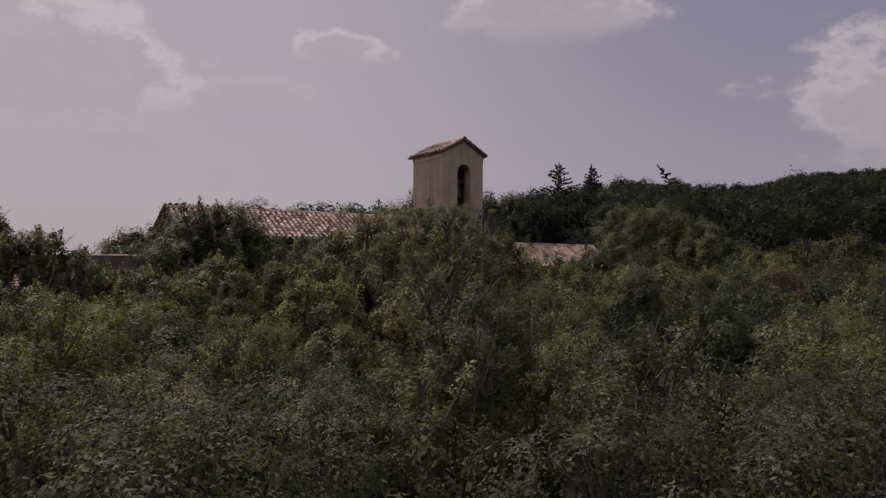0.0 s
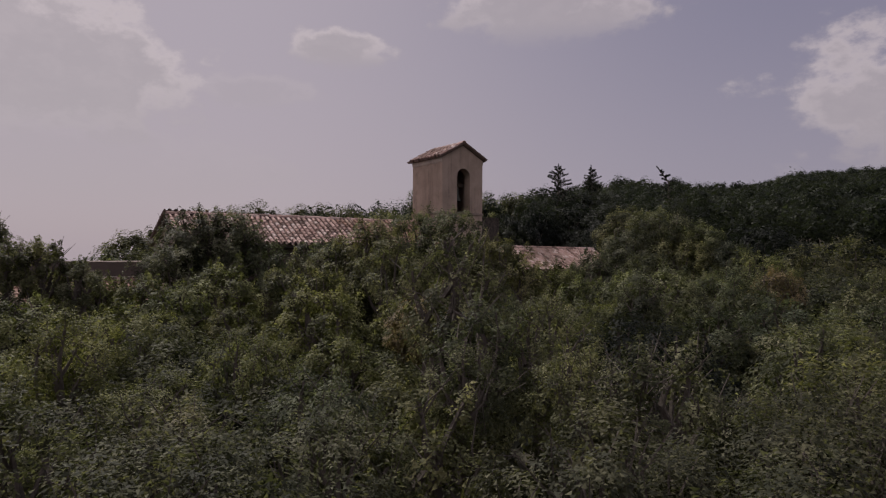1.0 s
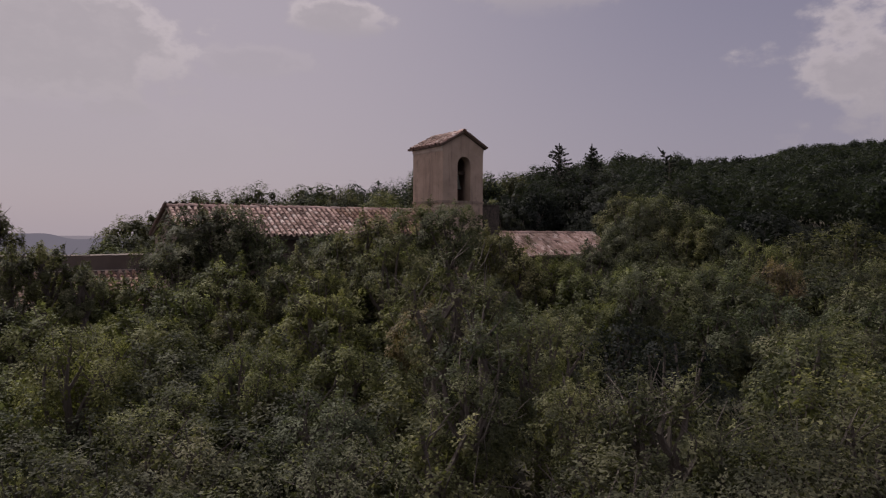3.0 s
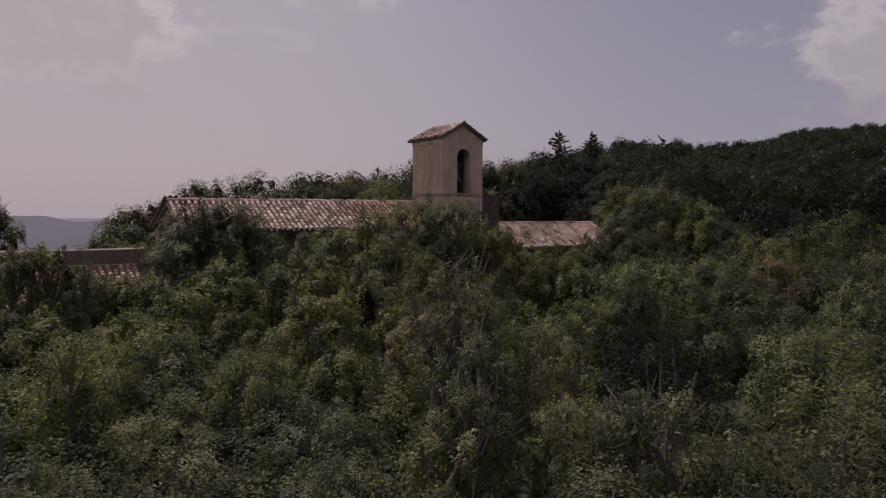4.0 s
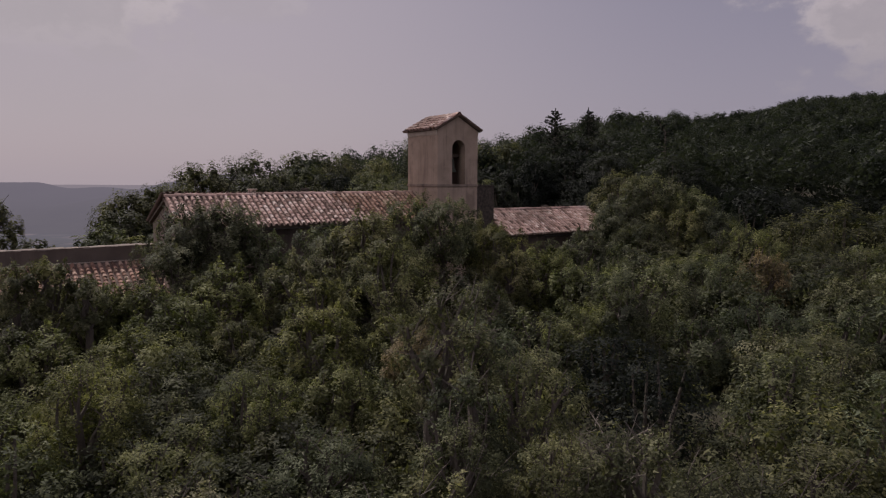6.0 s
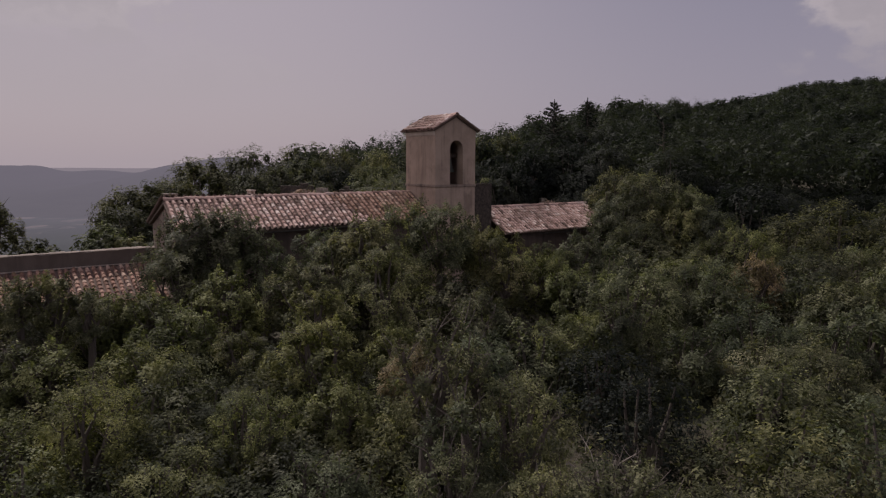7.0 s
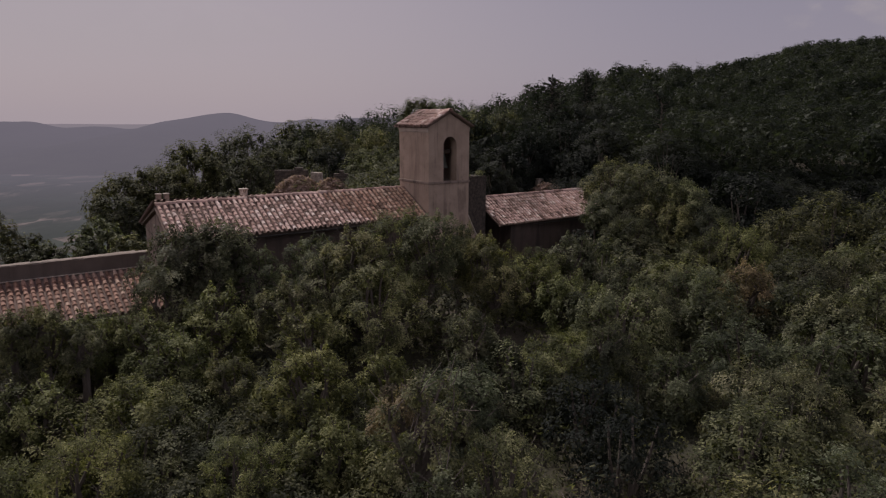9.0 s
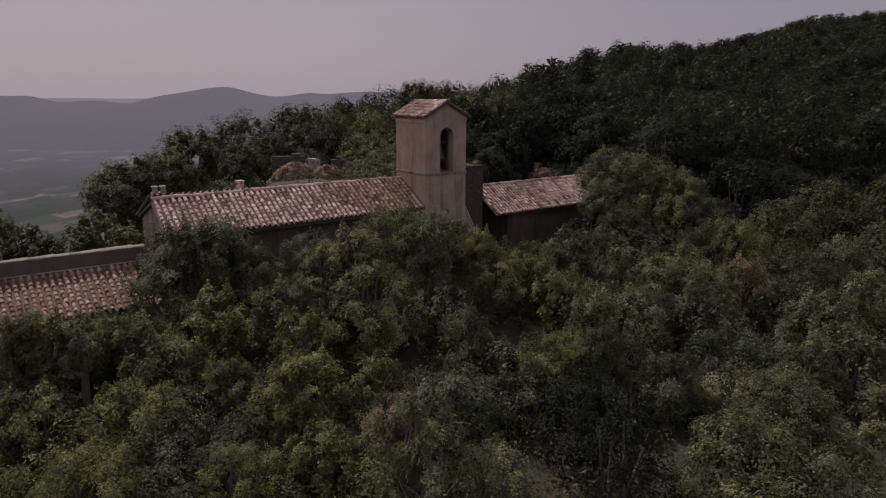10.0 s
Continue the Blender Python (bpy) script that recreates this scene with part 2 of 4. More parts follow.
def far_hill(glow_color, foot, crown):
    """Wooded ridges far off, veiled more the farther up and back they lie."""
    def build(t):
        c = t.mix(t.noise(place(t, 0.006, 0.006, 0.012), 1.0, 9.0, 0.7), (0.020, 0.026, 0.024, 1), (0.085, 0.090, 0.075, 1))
        # painted haze, an emission laid over the wood's own colour
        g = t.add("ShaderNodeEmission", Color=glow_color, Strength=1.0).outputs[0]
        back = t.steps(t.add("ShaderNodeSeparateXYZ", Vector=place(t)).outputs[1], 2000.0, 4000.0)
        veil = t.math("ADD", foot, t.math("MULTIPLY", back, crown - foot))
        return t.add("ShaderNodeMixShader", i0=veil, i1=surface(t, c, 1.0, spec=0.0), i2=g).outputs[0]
    return build


EARTH = material("woodland_floor", earth)
VALLEY = material("valley_floor", valley)
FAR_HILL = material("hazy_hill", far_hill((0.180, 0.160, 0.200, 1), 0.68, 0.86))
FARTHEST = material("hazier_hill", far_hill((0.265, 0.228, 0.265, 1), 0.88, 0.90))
# dark evergreen colour, with the shade of backlit crowns and gaps put in
LEAF_DEEP = material("evergreen_and_shade_leaf", leaves((0.011, 0.014, 0.010), (0.019, 0.023, 0.016), (0.033, 0.036, 0.024), 0.0, 0.22))
STRAW = material("straw", leaves((0.12, 0.08, 0.06), (0.23, 0.155, 0.12), (0.36, 0.26, 0.20), 0.0))
RED_EARTH = material("reddish_earth", lambda t: surface(t, t.mix(t.noise(place(t), 5.0, 8.0, 0.75), (0.05, 0.034, 0.028, 1), (0.17, 0.105, 0.085, 1)), 1.0,
                                                      t.noise(place(t), 9.0, 8.0, 0.75), 1.0, 0.12))
DRY_GRASS = material("dry_grass", lambda t: surface(t, t.mix(t.noise(place(t), 6.0, 8.0, 0.7), (0.11, 0.075, 0.058, 1), (0.27, 0.185, 0.15, 1)), 1.0,
                                                    t.noise(place(t), 25.0, 6.0, 0.7), 0.9, 0.05))


# ---- building helpers ----
def mesh_of(bm, name, mat):
    me = bpy.data.meshes.new(name)
    bmesh.ops.recalc_face_normals(bm, faces=bm.faces[:])
    bm.to_mesh(me)
    bm.free()
    me.materials.append(mat)
    return me


def arrays(name, verts, faces, mat):
    me = bpy.data.meshes.new(name)
    me.from_pydata(verts, [], faces)
    me.materials.append(mat)
    return me


def thing(name, at, label, category, group="", kind="", turn=0.0):
    ob = new(name)
    ob.empty_display_size = 0.3
    ob.matrix_world = ob.matrix_basis = pose(*at, 0, 0, turn)
    return tagged(ob, label, category, group, kind)


def part(name, bm, mat, parent, label="", m=None):
    """Links a bmesh (or a ready mesh) as ONE mesh object under a thing or a part, in that parent's own space."""
    me = bm if isinstance(bm, bpy.types.Mesh) else mesh_of(bm, name, mat)
    ob = new(name, me)
    ob.parent = parent
    if m is not None:
        ob.matrix_basis = m
    return tagged(ob, label)


def box(bm, x0, x1, y0, y1, z0, z1, bevel=0.0):
    made = bmesh.ops.create_cube(bm, size=1.0, matrix=Matrix.Translation(((x0 + x1) / 2, (y0 + y1) / 2, (z0 + z1) / 2)) @ Matrix.Diagonal((x1 - x0, y1 - y0, z1 - z0, 1)))
    if bevel:
        edges = {e for v in made["verts"] for e in v.link_edges}
        bmesh.ops.bevel(bm, geom=list(edges), offset=bevel, segments=2, affect="EDGES")
    return bm


def boxed(*a, bevel=0.0):
    return box(bmesh.new(), *a, bevel=bevel)


def prism(outline, way):
    """A closed outline (3D points in one plane) drawn out along a vector."""
    bm = bmesh.new()
    face = bm.faces.new([bm.verts.new(p) for p in outline])
    made = bmesh.ops.extrude_face_region(bm, geom=[face])
    bmesh.ops.translate(bm, vec=way, verts=[g for g in made["geom"] if isinstance(g, bmesh.types.BMVert)])
    return bm


def lathe(profile, sides=20):
    bm = bmesh.new()
    rings = [[bm.verts.new((r * math.cos(2 * math.pi * k / sides), r * math.sin(2 * math.pi * k / sides), z)) for k in range(sides)] for r, z in profile]
    for a, b in zip(rings, rings[1:]):
        for k in range(sides):
            bm.faces.new((a[k], a[(k + 1) % sides], b[(k + 1) % sides], b[k]))
    return bm


def smooth(lo, hi, v):
    f = np.clip((v - lo) / (hi - lo), 0, 1)
    return f * f * (3 - 2 * f)


# ---- canal tiles ----
def tile_shape(length, wide, narrow, thick=0.018, seg=5, hollow=False):
    """One half-round tapered tile: x across, y up the slope, z out of the roof. hollow: turned over, as a channel."""
    verts, faces = [], []
    for y, r in ((0.0, wide / 2), (length, narrow / 2)):
        for rr in (r, r - thick):
            for k in range(seg + 1):
                a = math.pi * k / seg
                z = rr * math.sin(a) * 0.92
                verts.append((rr * math.cos(a), y, -z if hollow else z))
    n = seg + 1
    for k in range(seg):
        faces += [(k, k + 1, 2 * n + k + 1, 2 * n + k), (n + k, 3 * n + k, 3 * n + k + 1, n + k + 1), (k, n + k, n + k + 1, k + 1)]
    return verts, faces


def roof_tiles(roof, m, cols, rows, pitch, lap, parts=300, seed=1, skip=None, worn=False, old_from=None):
    """Covers a slope. m: the slope's own frame (x along the eave, y up the slope, z out of it), in the roof's space."""
    rnd = random.Random(seed)
    length, wide, narrow = lap * 1.45, pitch * 0.70, pitch * 0.54
    v, f = tile_shape(length, wide, narrow)
    cover = arrays("tile", v, f, DARKER_TILE if worn else TILE)
    older = arrays("tile", v, f, DARKER_TILE)
    cv, cf = tile_shape(length, pitch * 0.86, pitch * 0.74, seg=4, hollow=True)
    verts, faces = [], []
    for c in range(cols + 1):
        for r in range(rows):
            lift = Matrix.Translation(((c - 0.0) * pitch, r * lap + rnd.uniform(-0.03, 0.03), 0.085)) @ pose(0, 0, 0, -2.2, 0, rnd.uniform(-2, 2))
            base = len(verts)
            verts += [tuple(m @ lift @ Vector(p)) for p in cv]
            faces += [tuple(base + i for i in q) for q in cf]
    tagged(part("channel_tiles", arrays("channel_tiles", verts, faces, CHANNEL), None, roof), kind="stuff")
    verts, faces = [], []
    made = 0
    for c, r in sorted(((c, r) for r in range(rows) for c in range(cols)), key=lambda q: (-q[0], q[1]) if old_from else (q[1], q[0])):
        if not (skip and skip(c, r)):
            spot = m @ Matrix.Translation(((c + 0.5) * pitch + rnd.uniform(-0.012, 0.012), r * lap + rnd.uniform(-0.035, 0.035), 0.072 + rnd.uniform(0, 0.014))) \
                @ pose(0, 0, 0, -5.2 + rnd.uniform(-1.6, 1.6), rnd.uniform(-3, 3), rnd.uniform(-3.5, 3.5))
            if made < parts:
                ob = new("tile", older if old_from and c + 0.8 * r > old_from else cover)
                ob.parent, ob.matrix_basis = roof, spot
                made += 1
            else:
                base = len(verts)
                verts += [tuple(spot @ Vector(p)) for p in v]
                faces += [tuple(base + i for i in q) for q in f]
    if verts:
        tagged(part("cover_tiles", arrays("cover_tiles", verts, faces, DARKER_MASS if worn else TILE_MASS), None, roof), kind="stuff")


def ridge_tiles(roof, start, end, wide=0.25, step=0.36, seed=3):
    rnd = random.Random(seed)
    v, f = tile_shape(step * 1.2, wide, wide * 0.85)
    me = arrays("ridge_tile", v, f, TILE)
    a, b = Vector(start), Vector(end)
    n = int((b - a).length / step)
    x = (b - a).normalized()
    side = x.cross(Vector((0, 0, 1))).normalized()
    for k in range(n):
        p = a + (b - a) * (k / n)
        m = Matrix((side, x, side.cross(x))).transposed().to_4x4()
        ob = new("ridge_tile", me)
        ob.parent = roof
        ob.matrix_basis = Matrix.Translation(p + Vector((0, 0, rnd.uniform(-0.01, 0.015)))) @ m @ pose(0, 0, 0, -1.5, rnd.uniform(-4, 4), rnd.uniform(-2.5, 2.5))


def slope_frame(eave_start, eave_end, ridge_start):
    """The frame of a roof slope: origin at the eave's start, x along the eave, y up the slope."""
    o, x = Vector(eave_start), (Vector(eave_end) - Vector(eave_start)).normalized()
    up = Vector(ridge_start) - o
    y = (up - x * up.dot(x)).normalized()
    m = Matrix((x, y, x.cross(y))).transposed().to_4x4()
    m.translation = o
    return m


# ---- ground ----
# bearing x / y of the wood's crest, how far off it lies, and how high its crowns stand against the sky from low down and from high up
CREST_U = (-0.50, -0.30, -0.20, -0.07, 0.05, 0.12, 0.25, 0.34, 0.42, 0.46, 0.52, 0.65, 0.80)
CREST_Y = (38.0, 48.0, 57.0, 66.0, 65.0, 76.0, 99.0, 106.0, 137.0, 182.0, 196.0, 206.0, 215.0)
CREST_LOW = (0.050, 0.090, 0.083, 0.098, 0.107, 0.1135, 0.1325, 0.1295, 0.1215, 0.1225, 0.1385, 0.148, 0.16)
CREST_HIGH = (-0.095, -0.026, -0.013, 0.008, 0.021, 0.043, 0.0765, 0.078, 0.0815, 0.093, 0.1105, 0.121, 0.13)


def ground_z(x, y):
    """Height of the ground: a slope up to the chapel's terrace, a wooded hill to the right, a deep valley beyond on the left."""
    x, y = np.asarray(x, float), np.asarray(y, float)
    front = 0.4 + 4.2 * smooth(3, 23, y) + 3.4 * smooth(28, 33.5, y) * smooth(-15, -8, x) * smooth(1.5, -2.5, x) + 2.6 * smooth(33.5, 39, y) * smooth(-2, 4, x) - 0.05 * np.clip(x - 4, 0, 14) * smooth(24, 10, y)
    u = x / np.maximum(y, 8.0)
    crest = np.interp(u, CREST_U, CREST_Y)
    top = 7.2 + crest * np.interp(u, CREST_U, CREST_LOW) - 4.8
    rise = np.clip((y - 41.0) / (crest - 41.0 + 1e-6), 0, 1)
    hill = 4.5 + (top - 4.5) * rise
    z = 0.5 * (front + hill + np.sqrt((front - hill) ** 2 + 4.0)) - 0.35
    past = np.clip(y - crest - 3.0, 0, None)
    drop = np.clip(-0.85 * x + 0.35 * y - 26.5, 0, None) * 0.42 + past * np.where(u < 0.05, 0.42, 0.16)
    z = z + 0.25 * np.sin(x * 0.37 + 1.3) * np.cos(y * 0.29) * smooth(0, 8, y)
    return np.maximum(z - drop, -190 + 4 * np.sin(x * 0.004) * np.cos(y * 0.003))


def steps_out(near, pace, far):
    vals, v, d = [0.0], 0.0, pace
    while v < far:
        v += d
        vals.append(v)
        if v > near:
            d *= 1.16
    return vals


xs = sorted({-v for v in steps_out(60, 1.5, 4600)} | set(steps_out(60, 1.5, 4600)))
ys = sorted({-v for v in steps_out(20, 2.0, 4600)} | set(steps_out(70, 1.5, 4600)))
gx, gy = np.meshgrid(xs, ys)
gz = ground_z(gx, gy)
nx = len(xs)
faces = [(j * nx + i, j * nx + i + 1, (j + 1) * nx + i + 1, (j + 1) * nx + i) for j in range(len(ys) - 1) for i in range(nx - 1)]
me = arrays("ground", np.stack([gx.ravel(), gy.ravel(), gz.ravel()], 1).tolist(), faces, EARTH)
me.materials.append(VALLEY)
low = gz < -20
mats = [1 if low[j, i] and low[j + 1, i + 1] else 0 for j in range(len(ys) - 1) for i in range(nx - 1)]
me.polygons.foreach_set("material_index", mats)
me.polygons.foreach_set("use_smooth", [True] * len(me.polygons))
tagged(new("ground", me), "leaf-littered wooded hillside falling to hazy valley farmland", "ground", kind="structure")


def far_ridge(name, dist, depth, base, bumps, rough, mat, label):
    cols = np.linspace(-4200, 1400, 220)
    crest = base + sum(a * np.exp(-((cols - c) / s) ** 2) for c, a, s in bumps)
    crest = crest + np.array([rough * noise.fractal(Vector((c * 0.004, dist, 0)), 0.9, 2.2, 5) for c in cols])
    verts, rows = [], 9
    for r in range(rows):
        f = r / (rows - 1)
        for c, z in zip(cols, crest):
            dip = f + 0.10 * math.sin(c * 0.006 + 5 * f) * f * (1 - f) * 2
            verts.append((float(c), dist - depth * f, float(z + (-215 - z) * dip)))
    n = len(cols)
    fs = [(r * n + i, r * n + i + 1, (r + 1) * n + i + 1, (r + 1) * n + i) for r in range(rows - 1) for i in range(n - 1)]
    m = arrays(name, verts, fs, mat)
    m.polygons.foreach_set("use_smooth", [True] * len(m.polygons))
    tagged(new(name, m), label, "hills", kind="structure")


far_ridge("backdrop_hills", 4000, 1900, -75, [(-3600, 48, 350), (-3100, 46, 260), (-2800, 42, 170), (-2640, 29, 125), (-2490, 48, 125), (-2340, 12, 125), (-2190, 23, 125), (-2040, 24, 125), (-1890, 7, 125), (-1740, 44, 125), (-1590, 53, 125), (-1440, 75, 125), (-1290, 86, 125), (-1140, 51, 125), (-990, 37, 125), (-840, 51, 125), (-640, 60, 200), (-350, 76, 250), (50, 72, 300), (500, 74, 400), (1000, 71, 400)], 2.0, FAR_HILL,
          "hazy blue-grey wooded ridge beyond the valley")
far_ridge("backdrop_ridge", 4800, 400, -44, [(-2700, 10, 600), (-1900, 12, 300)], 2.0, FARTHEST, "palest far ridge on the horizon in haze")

# ---- chapel: long low nave, bell tower, annex ----
NAVE_AT, NAVE_TURN, NAVE_L = (-9.92, 22.58), 34.86, 10.14
RIDGE_A, RIDGE_B, EAVE_A, EAVE_B = 9.00, 9.07, 7.99, 8.09
HW, HB = 1.86, 2.97


def nave():
    """x along the ridge, y away from the front slope, origin under the ridge's free end."""
    g = 4.0
    root = thing("chapel", (*NAVE_AT, 0), "low plastered stone chapel with a weathered canal tile roof", "building", turn=NAVE_TURN)
    w = 0.18
    bm = prism([(0.12, -HW + w, g), (0.12, HB - w, g), (0.12, HB - w, 7.95), (0.12, 0, RIDGE_A - 0.12), (0.12, -HW + w, EAVE_A - 0.02)], (0.42, 0, 0))
    part("gable_wall", bm, PLASTER_OLD, root)
    part("front_wall", boxed(0.54, NAVE_L + 0.1, -HW + w, -HW + w + 0.42, g, EAVE_A - 0.03), PLASTER_SHADED, root)
    part("back_wall", boxed(0.54, NAVE_L + 0.1, HB - w - 0.42, HB - w, g, 7.92), PLASTER_OLD, root)
    bm = prism([(NAVE_L - 0.3, -HW + w + 0.42, g), (NAVE_L - 0.3, HB - w - 0.42, g), (NAVE_L - 0.3, HB - w - 0.42, 7.9), (NAVE_L - 0.3, 0, RIDGE_B - 0.14), (NAVE_L - 0.3, -HW + w + 0.42, EAVE_B)], (0.4, 0, 0))
    part("end_wall", bm, PLASTER_OLD, root)
    slab = prism([(0, -HW, EAVE_A), (0, 0, RIDGE_A), (0, HB, 8.0), (0, HB, 7.92), (0, 0, RIDGE_A - 0.1), (0, -HW, EAVE_A - 0.08)], (NAVE_L, 0, RIDGE_B - RIDGE_A))
    roof = part("roof", slab, TIMBER, root)
    m = slope_frame((0, -HW - 0.06, EAVE_A - 0.04), (NAVE_L, -HW - 0.06, EAVE_B - 0.04), (0, 0, RIDGE_A))
    roof_tiles(roof, m, 50, 9, 0.2028, 0.2255, 300, 5, old_from=36)
    m = slope_frame((NAVE_L, HB, 7.92), (0, HB, 8.0), (NAVE_L, 0, RIDGE_B))
    roof_tiles(roof, m, 48, 13, 0.2112, 0.2335, 0, 6)
    ridge_tiles(roof, (-0.02, 0, RIDGE_A + 0.035), (NAVE_L, 0, RIDGE_B + 0.035), seed=8)
    prof = [(0.055 * math.cos(a), 0.055 * math.sin(a)) for a in np.linspace(math.pi, 2 * math.pi, 7)] + [(0.047 * math.cos(a), 0.047 * math.sin(a)) for a in np.linspace(2 * math.pi, math.pi, 7)]
    gut = prism([(0.1, -HW - 0.1 + y, EAVE_A - 0.10 + z) for y, z in prof], (NAVE_L - 0.4, 0, EAVE_B - EAVE_A))
    part("gutter", gut, ZINC, root, "dull zinc gutter")
    return root


def chimney(at, turn, w, d, h, pots, label):
    root = thing("chimney", at, label, "chimney", turn=turn)
    part("stack", boxed(-w / 2, w / 2, -d / 2, d / 2, -0.3, h, bevel=0.012), PLASTER_TRIM if pots == 0 else PLASTER_OLD, root)
    if pots == 0:
        for x, y in ((-1, -1), (1, -1), (-1, 1), (1, 1)):
            px, py = x * (w / 2 - 0.035), y * (d / 2 - 0.035)
            part("post", boxed(px - 0.035, px + 0.035, py - 0.035, py + 0.035, h, h + 0.13), PLASTER_TRIM, root)
        part("cap", boxed(-w / 2 - 0.04, w / 2 + 0.04, -d / 2 - 0.04, d / 2 + 0.04, h + 0.13, h + 0.18, bevel=0.012), PLASTER_TRIM, root, "flat stone slab cap")
    else:
        for k in range(pots):
            x = (k - (pots - 1) / 2) * w * 0.52
            pot = part("pot", boxed(x - 0.09, x + 0.09, -0.1, 0.1, h, h + 0.2, bevel=0.01), PLASTER_OLD, root)
            part("pot_cap", boxed(x - 0.12, x + 0.12, -0.13, 0.13, h + 0.2, h + 0.235, bevel=0.008), STONE, pot)
    return root


TOWER_AT, TOWER_TURN, TW, TD = (-0.41, 26.82), 35.56, 2.085, 2.277
Z_BAND, Z_EAVE, Z_APEX = 9.475, 11.74, 12.30


def bell_tower():
    root = thing("bell_tower", (*TOWER_AT, 0), "square plastered bell tower with an arched opening and tiled gable roof", "tower", turn=TOWER_TURN)
    part("tower_base", boxed(0, TW, 0, TD, 3.6, Z_BAND), PLASTER, root)
    part("string_course", boxed(-0.04, TW + 0.04, -0.04, TD + 0.04, Z_BAND - 0.09, Z_BAND + 0.015, bevel=0.015), PLASTER_OLD, root, "dark worn string course")
    z0, lo, hi, spring = Z_BAND + 0.015, 0.745, 1.425, 10.98
    mid, rad = (lo + hi) / 2, (hi - lo) / 2
    arch = [(mid - rad * math.cos(a), spring + rad * 1.05 * math.sin(a)) for a in np.linspace(0, math.pi, 15)]
    outline = [(0, z0), (lo, z0), *arch, (hi, z0), (TW, z0), (TW, Z_EAVE), (TW / 2, Z_APEX), (0, Z_EAVE)]
    part("front_wall", prism([(x, 0, z) for x, z in outline], (0, 0.42, 0)), PLASTER, root)
    part("side_wall", boxed(0, 0.34, 0.42, TD, z0, Z_EAVE), PLASTER, root)
    part("side_wall", boxed(TW - 0.34, TW, 0.42, TD, z0, Z_EAVE), PLASTER, root)
    part("back_wall", prism([(0.34, TD, z0), (TW - 0.34, TD, z0), (TW - 0.34, TD, Z_EAVE), (TW / 2, TD, Z_APEX - 0.1), (0.34, TD, Z_EAVE)], (0, -0.34, 0)), PLASTER, root)
    part("cornice", prism([(0, 0.02, Z_EAVE - 0.24), (-0.035, 0.02, Z_EAVE - 0.19), (-0.06, 0.02, Z_EAVE - 0.01), (0, 0.02, Z_EAVE - 0.01)], (0, TD - 0.04, 0)), PLASTER_TRIM, root, "pale moulded plaster cornice")
    part("cornice", prism([(TW, 0.02, Z_EAVE - 0.24), (TW + 0.035, 0.02, Z_EAVE - 0.19), (TW + 0.06, 0.02, Z_EAVE - 0.01), (TW, 0.02, Z_EAVE - 0.01)], (0, TD - 0.04, 0)), PLASTER_TRIM, root, "pale moulded plaster cornice")
    o, k = 0.10, (Z_APEX - Z_EAVE) / (TW / 2)
    slab = prism([(-o, -0.07, Z_EAVE - o * k + 0.005), (TW / 2, -0.07, Z_APEX + 0.005), (TW + o, -0.07, Z_EAVE - o * k + 0.005), (TW + o, -0.07, Z_EAVE - o * k + 0.05), (TW / 2, -0.07, Z_APEX + 0.05),
                  (-o, -0.07, Z_EAVE - o * k + 0.045)], (0, TD + 0.14, 0))
    roof = part("roof", slab, TIMBER, root)
    n = 10
    for a, b, top, seed in (((-o - 0.04, TD + 0.07), (-o - 0.04, -0.07), (TW / 2, TD + 0.07), 21), ((TW + o + 0.04, -0.07), (TW + o + 0.04, TD + 0.07), (TW / 2, -0.07), 22)):
        z = Z_EAVE - o * k + 0.02
        m = slope_frame((*a, z), (*b, z), (*top, Z_APEX + 0.05))
        roof_tiles(roof, m, n, 5, (TD + 0.14) / n, 0.243, 300, seed)
    ridge_tiles(roof, (TW / 2, -0.1, Z_APEX + 0.07), (TW / 2, TD + 0.08, Z_APEX + 0.07), step=0.33, seed=23)
    # sloping buttress at the tower's foot
    part("buttress", prism([(TW, 0.05, 3.8), (TW + 1.3, 0.05, 3.8), (TW + 1.3, 0.05, 5.4), (TW, 0.05, 7.9)], (0, 0.45, 0)), PLASTER, root)
    part("buttress_coping", prism([(TW, 0.0, 7.9), (TW + 1.34, 0.0, 5.38), (TW + 1.34, 0.0, 5.46), (TW, 0.0, 7.99)], (0, 0.55, 0)), PLASTER_TRIM, root, "pale sloping coping")
    return root


def church_bell():
    root = thing("church_bell", (0, 0, 0), "dark weathered bronze bell hung inside the tower arch", "bell")
    c, s = math.cos(radians(TOWER_TURN)), math.sin(radians(TOWER_TURN))
    lx, ly = 1.085, 0.62
    root.matrix_basis = pose(TOWER_AT[0] + lx * c - ly * s, TOWER_AT[1] + lx * s + ly * c, 10.0, 0, 0, TOWER_TURN)
    part("bell_body", lathe([(0.0, 0.62), (0.10, 0.62), (0.155, 0.55), (0.17, 0.4), (0.20, 0.2), (0.27, 0.04), (0.285, 0.0), (0.25, 0.0), (0.18, 0.2), (0.14, 0.5), (0.0, 0.55)], 24), BRONZE, root)
    part("yoke", boxed(-0.7, 0.7, -0.06, 0.06, 0.62, 0.78, bevel=0.02), TIMBER, root, "old timber beam")
    part("clapper", lathe([(0.0, 0.5), (0.012, 0.5), (0.012, 0.08), (0.045, 0.04), (0.045, -0.01), (0.0, -0.05)], 10), BRONZE, root)


